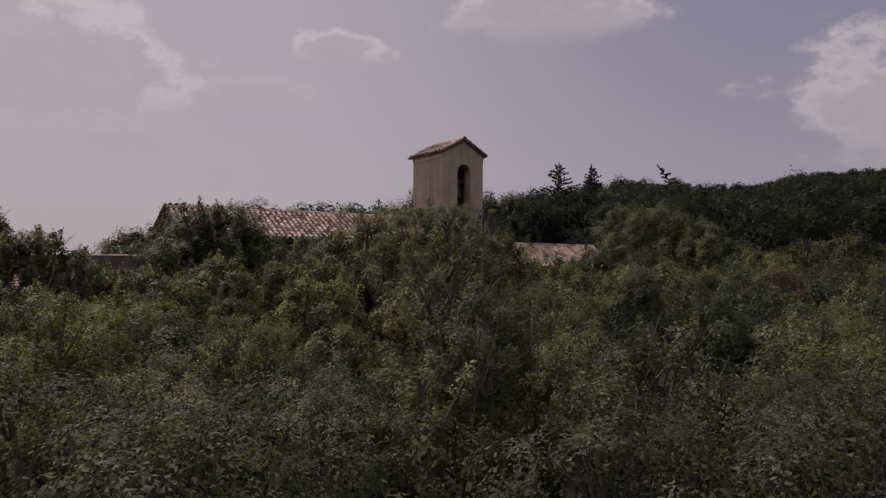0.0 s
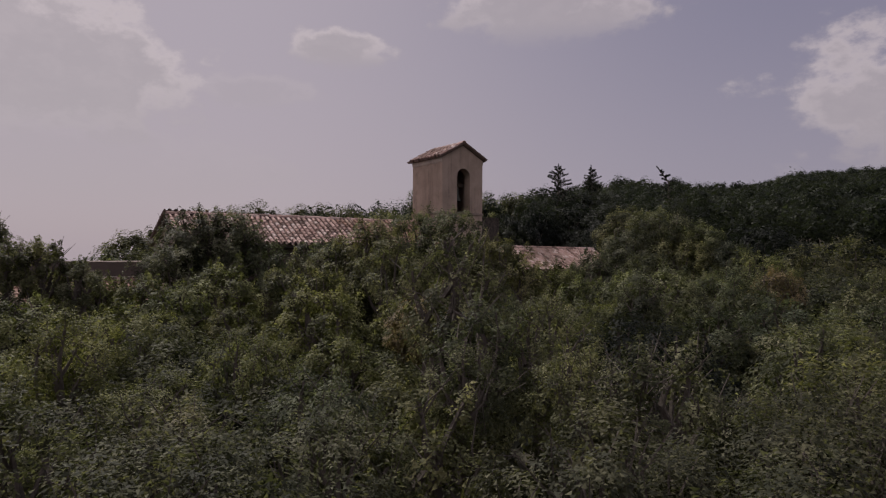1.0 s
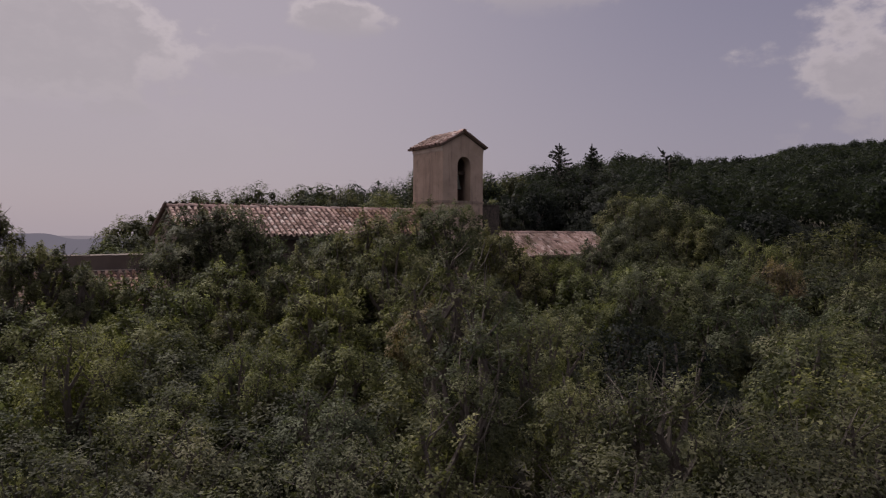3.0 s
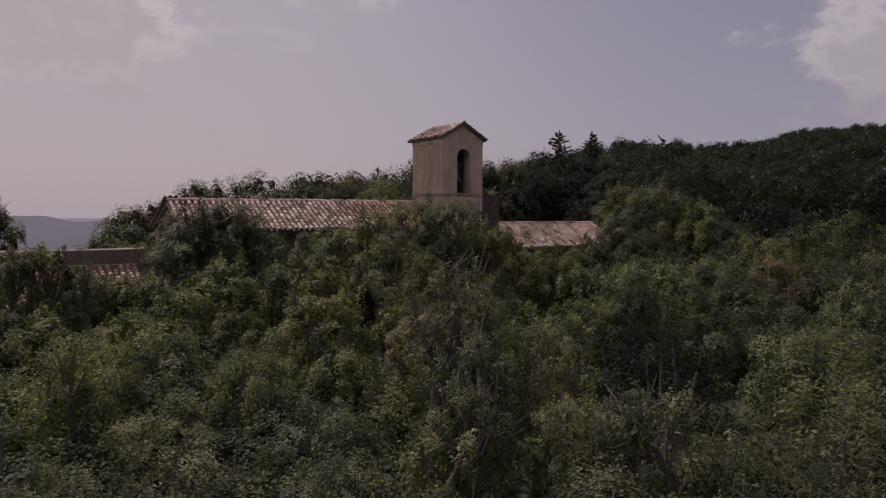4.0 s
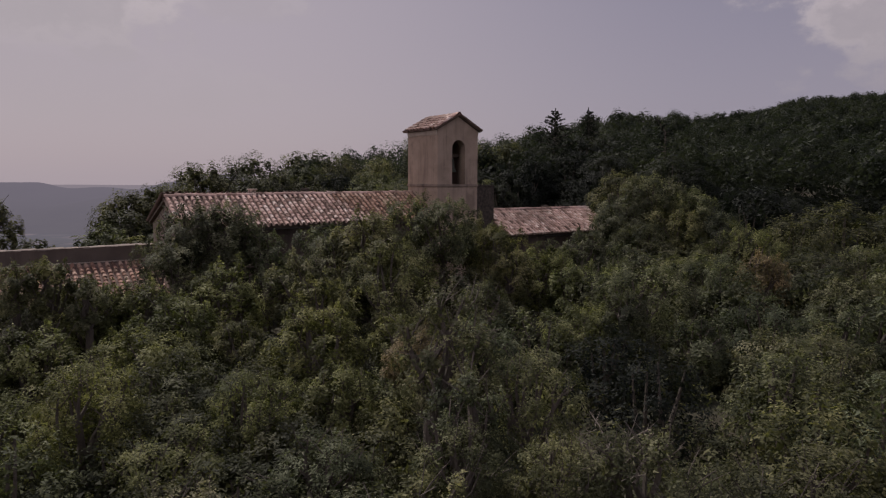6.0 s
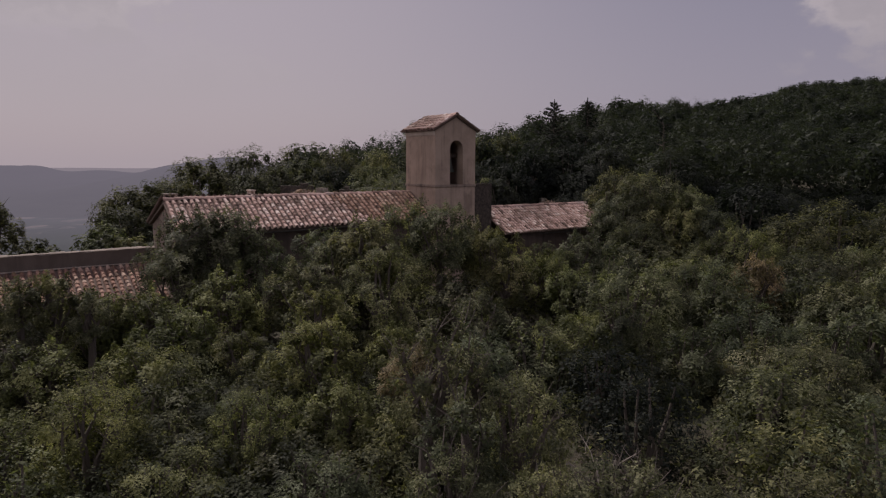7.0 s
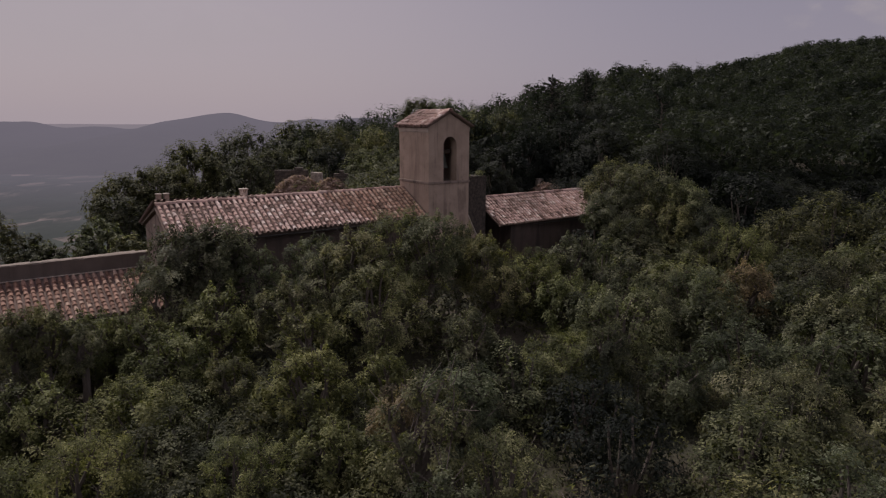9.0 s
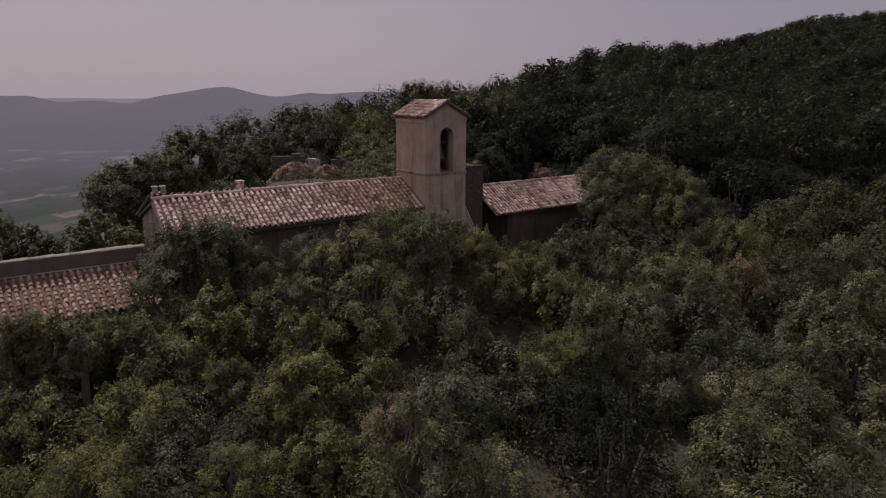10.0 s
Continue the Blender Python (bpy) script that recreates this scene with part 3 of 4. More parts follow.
def annex():
    """The square block behind the tower's right side, its top broken and overgrown."""
    c, s = math.cos(radians(TOWER_TURN)), math.sin(radians(TOWER_TURN))
    o = Vector((0.70, 29.47, 0))
    root = thing("annex", tuple(o), "dark square masonry block with ragged overgrown top", "building", turn=TOWER_TURN)
    part("wall", boxed(-0.6, 1.82, 0, 3.2, 3.8, 9.36), DARK_STONE, root)
    rnd = random.Random(4)
    for k in range(9):
        x = -0.6 + k * 0.27
        part("cap_stone", boxed(x, x + 0.25, -0.03, 0.42, 9.36, 9.41 + rnd.uniform(0, 0.06), bevel=0.015), DARK_STONE, root)
    for k in range(10):
        y = 0.43 + k * 0.275
        part("cap_stone", boxed(1.44, 1.85, y, y + 0.26, 9.36, 9.41 + rnd.uniform(0, 0.06), bevel=0.015), DARK_STONE, root)


WING_AT, WING_TURN, WING_L = (1.74, 32.54), 37.0, 7.8


def wing():
    zr, ze, hw, hb = 8.11, 7.03, 1.86, 2.6
    root = thing("wing", (*WING_AT, 0), "low side wing with pinkish canal tile roof", "building", turn=WING_TURN)
    g = 3.9
    for name, y0, y1, z in (("front_wall", -hw + 0.15, -hw + 0.55, ze - 0.03), ("back_wall", hb - 0.55, hb - 0.15, ze + 0.1)):
        part(name, boxed(0.95, WING_L - 0.1, y0, y1, g, z), PLASTER_SHADED, root)
    for x in (0.95, WING_L - 0.5):
        part("end_wall", prism([(x, -hw + 0.55, g), (x, hb - 0.55, g), (x, hb - 0.55, ze + 0.1), (x, 0, zr - 0.12), (x, -hw + 0.55, ze + 0.1)], (0.4, 0, 0)), PLASTER_SHADED, root)
    slab = prism([(0, -hw, ze), (0, 0, zr), (0, hb, ze + 0.06), (0, hb, ze - 0.02), (0, 0, zr - 0.1), (0, -hw, ze - 0.08)], (WING_L, 0, 0))
    roof = part("roof", slab, TIMBER, root)
    m = slope_frame((0, -hw - 0.06, ze - 0.05), (WING_L, -hw - 0.06, ze - 0.05), (0, 0, zr))
    roof_tiles(roof, m, 40, 9, 0.195, 0.233, 300, 31)
    m = slope_frame((WING_L, hb, ze), (0, hb, ze), (WING_L, 0, zr))
    roof_tiles(roof, m, 40, 12, 0.195, 0.232, 0, 32)
    ridge_tiles(roof, (0, 0, zr + 0.05), (WING_L, 0, zr + 0.05), wide=0.23, seed=33)
    prof = [(0.05 * math.cos(a), 0.05 * math.sin(a)) for a in np.linspace(math.pi, 2 * math.pi, 7)] + [(0.043 * math.cos(a), 0.043 * math.sin(a)) for a in np.linspace(2 * math.pi, math.pi, 7)]
    part("gutter", prism([(2.4, -hw - 0.09 + y, ze - 0.12 + z) for y, z in prof], (WING_L - 2.5, 0, 0)), ZINC, root, "dull zinc gutter")


# garden wall that runs from the gable, with a lean-to roof against it; x runs left along the wall, y towards the slope below
WALL_TURN = 36.2
WALL_AT = (-10.36, 22.6)


def garden_wall():
    root = thing("garden_wall", (*WALL_AT, 0), "long plastered garden wall with a pale rounded coping", "wall", turn=WALL_TURN)
    part("wall_body", boxed(-16, 0.05, 0, 0.36, 2.4, 7.36), PLASTER_WALL, root)
    part("flashing", boxed(-16, 0.03, -0.04, 0.0, 6.83, 6.87, bevel=0.008), PLASTER_TRIM, root, "pale mortar fillet")
    v, f = tile_shape(0.46, 0.42, 0.38, 0.02, 6)
    me = arrays("coping_stone", v, f, COPING)
    rnd = random.Random(9)
    for k in range(40):
        ob = new("coping_stone", me)
        ob.parent = root
        ob.matrix_basis = Matrix.Translation((0.05 - 0.4 * k, 0.18, 7.345 + rnd.uniform(-0.02, 0.02))) @ pose(0, 0, 0, -1, rnd.uniform(-3, 3), 90 + rnd.uniform(-2.5, 2.5)) @ Matrix.Diagonal((1, 1, 0.20, 1))


def lean_to():
    L, reach, zt, zb = 7.6, 2.32, 6.80, 5.88
    root = thing("lean_to", (*WALL_AT, 0), "lean-to with a worn canal tile roof against a garden wall", "building", turn=WALL_TURN)
    part("front_wall", boxed(-L + 0.1, -0.1, -reach + 0.15, -reach + 0.5, 2.4, zb - 0.03), PLASTER_OLD, root)
    for x in (-L + 0.1, -0.45):
        part("end_wall", prism([(x, -reach + 0.5, 2.4), (x, -0.01, 2.4), (x, -0.01, zt - 0.1), (x, -reach + 0.5, zb + 0.06)], (0.35, 0, 0)), PLASTER_OLD, root)
    roof = part("roof", prism([(-L, -reach, zb), (-L, -0.01, zt), (-L, -0.01, zt - 0.08), (-L, -reach, zb - 0.08)], (L, 0, 0)), TIMBER, root)
    m = slope_frame((-L, -reach - 0.05, zb - 0.04), (0, -reach - 0.05, zb - 0.04), (-L, -0.01, zt))
    # the whole lean-to takes the darker copy of the clay
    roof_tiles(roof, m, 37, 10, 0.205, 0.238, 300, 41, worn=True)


nave()
bell_tower()
church_bell()
annex()
wing()
garden_wall()
lean_to()


def nave_spot(along, back, z):
    c, s = math.cos(radians(NAVE_TURN)), math.sin(radians(NAVE_TURN))
    return (NAVE_AT[0] + along * c - back * s, NAVE_AT[1] + along * s + back * c, z)


chimney(nave_spot(3.66, 1.62, 8.62), NAVE_TURN, 0.24, 0.28, 0.48, 0, "small pale plastered chimney with a flat slab cap")
chimney(nave_spot(0.78, 2.6, 8.30), NAVE_TURN, 0.56, 0.34, 0.62, 2, "squat chimney with two square pots near the gable")


# ---- terraces behind the chapel ----
def dry_wall(name, at, turn, length, height, thick, label, seed, mat=None):
    mat = mat or STONE
    root = thing(name, at, label, "wall", turn=turn)
    rnd = random.Random(seed)
    part("core", boxed(0.03, length - 0.03, 0.04, thick - 0.04, -0.6, height - 0.08), mat, root)
    z = 0.0
    while z < height:
        h, x = rnd.uniform(0.14, 0.24), 0.0
        while x < length:
            w = min(rnd.uniform(0.2, 0.5), length - x)
            if z + h < height + rnd.uniform(-0.1, 0.25):
                part("stone", boxed(x + 0.008, x + w - 0.008, rnd.uniform(-0.03, 0.02), thick + rnd.uniform(-0.02, 0.03), z + 0.006, z + h - 0.006), mat, root)
            x += w
        z += h
    return root


dry_wall("ruined_wall", (-10.06, 39.27, 7.79), 8, 2.0, 1.2, 0.4, "ruined dry-stone wall of dark rubble", 51, DARK_STONE)
dry_wall("terrace_wall", (-7.88, 39.34, 8.30), -42, 0.75, 0.5, 0.35, "low terrace wall of pale rubble stone", 52)
dry_wall("terrace_wall", (-7.27, 38.69, 7.99), -42, 1.0, 0.45, 0.35, "low stepped wall end of pale rubble stone", 54)
dry_wall("terrace_wall", (-6.57, 39.69, 7.84), 5, 0.9, 0.95, 0.4, "dark rubble terrace wall beneath evergreen oaks", 55, DARK_STONE)
dry_wall("terrace_wall", (6.77, 46.24, 7.03), 20, 1.8, 0.9, 0.4, "low terrace wall of reddish rubble stone", 53)


def bank(at, rx, ry, h, label, seed, mat=None):
    rnd = random.Random(seed)
    bm = bmesh.new()
    bmesh.ops.create_grid(bm, x_segments=18, y_segments=14, size=1.0)
    for v in bm.verts:
        r = v.co.x ** 2 + v.co.y ** 2
        n = noise.fractal(Vector((v.co.x * 2, v.co.y * 2, seed)), 0.9, 2, 4)
        gx, gy = at[0] + v.co.x * rx, at[1] + v.co.y * ry
        v.co = (gx, gy, float(ground_z(gx, gy)) + (h + 0.22 * n) * max(0, 1 - r) - 0.05)
    me = mesh_of(bm, "dry_grass", mat or DRY_GRASS)
    tagged(new("dry_grass", me), label, "grass", kind="stuff")



# ---- trees ----
def leaf_cloud(rng, centres, radii, counts, size, kite, up=0.5, wild=0.42):
    """Vertices and faces of many single leaves set in clumps; each leaf is an island of its own."""
    c = np.repeat(centres, counts, 0)
    r = np.repeat(radii, counts)
    n = len(c)
    d = rng.normal(size=(n, 3))
    d[:, 2] += up
    d /= np.linalg.norm(d, axis=1)[:, None]
    p = c + d * (r * rng.uniform(0.2, 1.0, n) ** 0.5)[:, None] * np.array([1, 1, 1.2])
    nrm = d * 1.0 + rng.normal(size=(n, 3)) * wild + np.array([0, 0, 0.36])
    nrm /= np.linalg.norm(nrm, axis=1)[:, None]
    a = np.cross(nrm, rng.normal(size=(n, 3)))
    a /= np.linalg.norm(a, axis=1)[:, None]
    b = np.cross(nrm, a)
    s = size * rng.uniform(0.6, 1.35, n)[:, None]
    if kite:
        v = np.stack([p - a * s * 0.5, p + b * s * 0.27 + a * s * 0.05, p + a * s * 0.55 + nrm * s * 0.08, p - b * s * 0.27 + a * s * 0.05], 1).reshape(-1, 3)
        k = 4
    else:
        v = np.stack([p - a * s * 0.45 + b * s * 0.30, p + a * s * 0.6, p - a * s * 0.45 - b * s * 0.30], 1).reshape(-1, 3)
        k = 3
    return v, k


def mesh_from(name, v, k, mat):
    n = len(v) // k
    me = bpy.data.meshes.new(name)
    me.vertices.add(len(v))
    me.vertices.foreach_set("co", v.astype(np.float32).ravel())
    me.loops.add(len(v))
    me.loops.foreach_set("vertex_index", np.arange(len(v), dtype=np.int32))
    me.polygons.add(n)
    me.polygons.foreach_set("loop_start", np.arange(0, len(v), k, dtype=np.int32))
    me.materials.append(mat)
    me.update(calc_edges=True)
    return me


def crown_lumps(rng, n, rad, tall, flat, lump):
    """The heads of an uneven crown whose top is near z = 0: rounded lumps of foliage all over a dome, some sunk, some proud."""
    half = tall / 2
    k = np.arange(n)
    t = 1.0 - 1.72 * (k + 0.5) / n
    a = k * 2.39996 + rng.uniform(-0.5, 0.5, n)
    s = np.sqrt(np.clip(1 - t * t, 0, 1)) ** flat
    f = rng.uniform(0.62, 1.0, n)
    size = lump * rad ** 0.7 * rng.uniform(0.19, 0.36, n)
    c = np.stack([rad * f * s * np.cos(a), rad * f * s * np.sin(a), -half + (half - size) * t * rng.uniform(0.78, 1.06, n)], 1)
    axis = np.stack([s * np.cos(a), s * np.sin(a), t + 0.7], 1)
    return c, size, axis / np.linalg.norm(axis, axis=1)[:, None]


def lump_leaves(rng, c, size, axis, total, leaf, kite, wild=0.27):
    """Leaves in sprays over the outside of each lump; none inside a neighbouring lump."""
    sprays = 16
    share = size ** 2 / (size ** 2).sum()
    per = np.maximum(3, (total * share / sprays).astype(int))
    own = np.repeat(np.arange(len(c)), sprays)
    d = rng.normal(size=(len(own), 3)) * 0.8 + axis[own]
    d /= np.linalg.norm(d, axis=1)[:, None]
    at = c[own] + d * (size[own] * rng.uniform(0.72, 1.12, len(own)))[:, None]
    rep = np.repeat(np.arange(len(own)), per[own])
    own, d, at = own[rep], d[rep], at[rep]
    n = len(own)
    off = np.clip(rng.normal(size=(n, 3)), -1.5, 1.5) * (0.25 * size[own])[:, None]
    off -= d * (0.5 * (off * d).sum(1))[:, None]
    p = at + off
    keep = np.ones(n, bool)
    for q in range(len(c)):
        keep &= (own == q) | (((p - c[q]) ** 2).sum(1) > (0.78 * size[q]) ** 2)
    p, d = p[keep], d[keep] * 0.65 + axis[own[keep]] * 0.5
    n = len(p)
    nrm = d + rng.normal(size=(n, 3)) * wild + np.array([0, 0, 0.30])
    nrm /= np.linalg.norm(nrm, axis=1)[:, None]
    a = np.cross(nrm, rng.normal(size=(n, 3)))
    a /= np.linalg.norm(a, axis=1)[:, None]
    b = np.cross(nrm, a)
    s = leaf * rng.uniform(0.6, 1.35, n)[:, None]
    if kite:
        return np.stack([p - a * s * 0.5, p + b * s * 0.27 + a * s * 0.05, p + a * s * 0.55 + nrm * s * 0.08, p - b * s * 0.27 + a * s * 0.05], 1).reshape(-1, 3)
    return np.stack([p - a * s * 0.45 + b * s * 0.30, p + a * s * 0.6, p - a * s * 0.45 - b * s * 0.30], 1).reshape(-1, 3)


def limb(verts, faces, a, b, r0, r1, sides=6, bend=0.0, rng=None):
    a, b = np.array(a, float), np.array(b, float)
    ax = (b - a) / np.linalg.norm(b - a)
    s = np.cross(ax, (0.3, 0.9, 0.1))
    s /= np.linalg.norm(s)
    t = np.cross(ax, s)
    off = (rng.uniform(-1, 1) if rng is not None else 0) * bend
    rings = 4 if sides > 3 else 3
    base = len(verts)
    for i in range(rings):
        f = i / (rings - 1)
        c = a + (b - a) * f + s * off * math.sin(math.pi * f)
        rr = r0 + (r1 - r0) * f
        verts.extend(tuple(c + rr * (math.cos(2 * math.pi * k / sides) * s + math.sin(2 * math.pi * k / sides) * t)) for k in range(sides))
    for i in range(rings - 1):
        for k in range(sides):
            q = base + i * sides
            faces.append((q + k, q + (k + 1) % sides, q + sides + (k + 1) % sides, q + sides + k))


def trunk_mesh(rng, heads, tall, twigs):
    verts, faces = [], []
    fork = np.array([rng.uniform(-0.15, 0.15), rng.uniform(-0.15, 0.15), -tall * 0.8])
    limb(verts, faces, (0, 0, -tall - 4.0), fork, 0.17, 0.11, 7, 0.1, rng)
    for h in heads:
        mid = (fork + np.array(h)) / 2 + rng.normal(size=3) * 0.12
        limb(verts, faces, fork, mid, 0.07, 0.045, 5, 0.12, rng)
        limb(verts, faces, mid, np.array(h) + (0, 0, 0.1), 0.045, 0.018, 4, 0.1, rng)
        for k in range(twigs):
            d = rng.normal(size=3)
            d[2] = abs(d[2]) + 0.4
            d /= np.linalg.norm(d)
            limb(verts, faces, np.array(h) - (0, 0, 0.1), np.array(h) + d * rng.uniform(0.35, 0.6), 0.014, 0.004, 3, 0.06, rng)
    return arrays("trunk", verts, faces, BARK)


def model_tree(seed, rad, lumps, total, leaf, kite, twigs=2, flat=1.0, stretch=2.6, lump=1.0, core=30, shoots=24):
    """A model tree: its crown's radius, the trunk's mesh and the crown's mesh, top at z = 0."""
    rng = np.random.default_rng(seed)
    tall = max(2.0, stretch * rad)
    c, size, axis = crown_lumps(rng, lumps, rad, tall, flat, lump)
    v = lump_leaves(rng, c, size, axis, total, leaf, kite)
    w, k = leaf_cloud(rng, c - axis * (0.25 * size)[:, None], size * 0.62, np.full(len(c), core), leaf * 1.7, kite, 0.0)
    high = np.argsort(-c[:, 2])[: max(6, lumps // 3)]
    s = rng.choice(high, shoots)
    foot = c[s] + axis[s] * size[s][:, None]
    tips = np.concatenate([foot + rng.normal(size=(shoots, 3)) * 0.03 + (0, 0, 0.06 * q) for q in range(3)])
    x, k = leaf_cloud(rng, tips, np.full(len(tips), 0.05), np.full(len(tips), 4), leaf * 0.9, kite, 0.6)
    v = np.concatenate([v, w, x])
    v[:, 2] -= np.quantile(v[:, 2], 0.996)
    return rad, trunk_mesh(rng, c[: 10 if twigs else 5], tall, twigs), mesh_from("crown", v, k, LEAF_OAK)


def family(seed, per, leaf, kite, twigs, lump=1.0, core=30, shoots=24):
    rows = ((0.6, 19, 1.0), (0.8, 25, 1.0), (1.0, 32, 1.1), (1.2, 37, 0.9), (1.4, 43, 1.0), (1.7, 52, 1.1), (2.1, 62, 0.95))
    return [model_tree(seed + n, rad, lumps, int(per * rad ** 1.5), leaf, kite, twigs, flat, lump=lump, core=core, shoots=shoots) for n, (rad, lumps, flat) in enumerate(rows)]


NEAR = family(1, 9800, 0.045, False, 3, 1.0, 44)
MID = family(21, 8000, 0.064, False, 2, 1.0, 44)
LOW = family(31, 4000, 0.064, False, 0, 1.1, 22, 2)
FILL = family(41, 1900, 0.110, False, 0, 1.1, 18, 2)
BACK = family(61, 2500, 0.130, False, 0, 1.15, 22, 2)
DENSE = family(71, 2600, 0.110, False, 0, 1.15, 80, 0)
BIG = [model_tree(81 + n, 1.8, 52, 15000, 0.080, False, 1, 1.0, 2.2, core=50) for n in range(3)]

LABELS = {"oak": ("dense olive-green holm oak on the slope", LEAF_OAK), "olive": ("grey-green holm oak with pale leaf tips", LEAF_OLIVE), "gold": ("yellow-green oak with thinning crown", LEAF_GOLD),
          "rust": ("oak with rusty browning leaves", LEAF_RUST), "dark": ("dark green evergreen oak", LEAF_DARK),
          "pale": ("pale grey-green holm oak in full sun", LEAF_PALE), "deep": ("very dark evergreen tree with shade in its leaf colour", LEAF_DEEP)}
count = 0


def tree(x, y, top, rad, kind="oak", models=None):
    global count
    rng = random.Random(count * 7 + 3)
    models = models or (NEAR if y < 11.5 else MID)
    near = sorted(models, key=lambda m: abs(m[0] - rad))[:2]
    size, trunk, crown = near[count % len(near)]
    count += 1
    g = float(ground_z(x, y))
    root = new("tree")
    label, mat = LABELS[kind]
    tagged(root, label, "tree", "trees on the slope")
    root.matrix_basis = pose(x, y, g, 0, 0, rng.uniform(0, 360))
    for name, me in (("trunk", trunk), ("crown", crown)):
        ob = new(name, me)
        ob.parent = root
        ob.matrix_basis = Matrix.Translation((0, 0, top - g)) @ Matrix.Scale(rad / size, 4)
        if name == "crown":
            ob.material_slots[0].link = "OBJECT"
            ob.material_slots[0].material = mat
    return root


# the trees that stand out: x, y, top, crown radius, kind
STAND = """-8.1 12.4 6.75 0.85 gold;-6.5 15.0 6.95 1.0 gold;-6.3 12.7 6.6 1.1 gold;-3.4 10.8 6.35 0.8 gold;-2.9 13.9 7.0 1.05 gold;-6.1 17.3 7.5 1.15 gold;-4.0 17.7 7.7 1.0 olive;-3.2 15.7 7.3 0.75 oak
-7.9 18.5 7.95 1.15 oak;-5.7 19.8 8.15 0.9 oak;-4.1 21.3 8.2 1.1 olive;-1.25 21.3 9.2 1.5 oak;-0.1 20.6 9.1 1.1 oak;0.85 22.2 8.5 0.8 olive;5.1 24.0 7.9 0.9 oak;-8.9 12.8 6.8 0.9 dark;-9.7 13.1 6.8 0.9 dark;-2.5 19.7 8.75 1.0 olive;-1.7 18.1 8.05 1.35 pale;1.6 22.7 8.1 0.8 olive
1.0 16.7 7.0 0.8 olive;1.9 16.6 6.25 0.6 dark;0.0 9.9 7.9 0.7 pale;-0.5 11.8 6.95 0.6 rust;0.3 8.6 7.0 0.65 olive;1.3 9.6 7.05 0.85 pale;-1.1 14.4 6.65 0.6 gold;0.7 13.5 6.8 1.0 oak
3.9 22.9 7.55 1.4 gold;5.6 18.2 7.4 1.35 oak;3.5 16.2 6.55 1.1 gold;4.45 15.6 7.0 0.6 dark;8.1 21.9 7.05 1.05 pale;10.8 21.9 7.25 0.95 rust;12.3 26.4 8.0 1.7 gold;13.4 23.1 7.15 1.35 dark
18.7 27.9 6.4 1.6 gold;11.0 26.0 7.5 1.1 dark;8.7 17.1 6.55 1.5 oak;9.9 16.0 6.5 1.1 oak;6.1 15.1 6.45 0.85 olive;8.8 14.4 6.3 1.5 pale;7.8 12.7 5.6 1.1 pale;6.9 14.8 5.65 0.8 olive
5.3 12.2 4.7 0.9 dark;1.4 7.5 6.5 0.6 olive;2.4 7.6 6.6 0.85 olive;0.3 7.9 6.5 0.6 olive;3.4 7.5 5.9 0.85 olive;-0.2 7.2 6.1 0.75 oak;-3.2 7.3 5.9 0.9 oak;-1.3 6.8 6.0 0.85 oak
-1.8 8.8 6.0 0.85 oak;-4.1 9.2 5.9 0.9 gold;-2.1 12.0 6.15 0.75 gold;-5.9 10.1 6.7 0.9 gold;-8.75 13.9 7.9 0.55 oak;-9.35 13.7 7.85 0.55 oak;-8.05 14.0 7.5 0.45 oak;-16.9 23.5 9.1 1.0 dark;-9.2 16.0 7.05 0.9 gold;-10.2 16.2 6.95 0.9 dark;-11.4 15.6 6.95 0.9 dark;-12.2 14.6 6.9 0.9 gold;-8.5 15.7 7.1 0.7 gold
-4.9 14.6 6.5 0.8 olive;-7.7 16.1 7.1 0.8 gold;4.9 20.0 6.9 1.0 dark;7.0 19.9 6.7 1.1 dark;12.0 18.8 6.4 1.4 oak;15.6 22.0 6.6 1.6 dark;11.6 14.6 5.9 1.2 pale
4.6 9.2 5.4 0.9 olive;-4.7 7.3 5.6 0.8 gold;-7.6 10.4 6.0 1.0 gold;-7.94 19.4 8.85 1.0 oak;-7.2 19.6 9.0 1.0 olive;-6.6 19.9 8.95 0.95 oak;-3.34 19.43 7.98 1.06 olive;1.57 21.03 8.23 1.07 olive
3.13 22.23 7.33 1.17 gold;8.79 21.10 7.28 1.54 oak;14.99 23.44 7.25 1.93 dark;12.73 19.58 6.78 1.43 oak;-10.10 18.22 6.44 1.07 dark;6.52 22.86 7.13 1.26 dark;-10.76 17.90 6.14 0.87 dark;-12.12 17.60 5.93 0.87 oak;1.97 20.16 7.57 0.77 olive;4.19 20.91 7.02 0.97 gold"""
stand = [(*map(float, row.split()[:4]), row.split()[4]) for row in STAND.replace("\n", ";").split(";")]
for x, y, top, rad, kind in stand:
    tree(x, y, top, rad, kind)
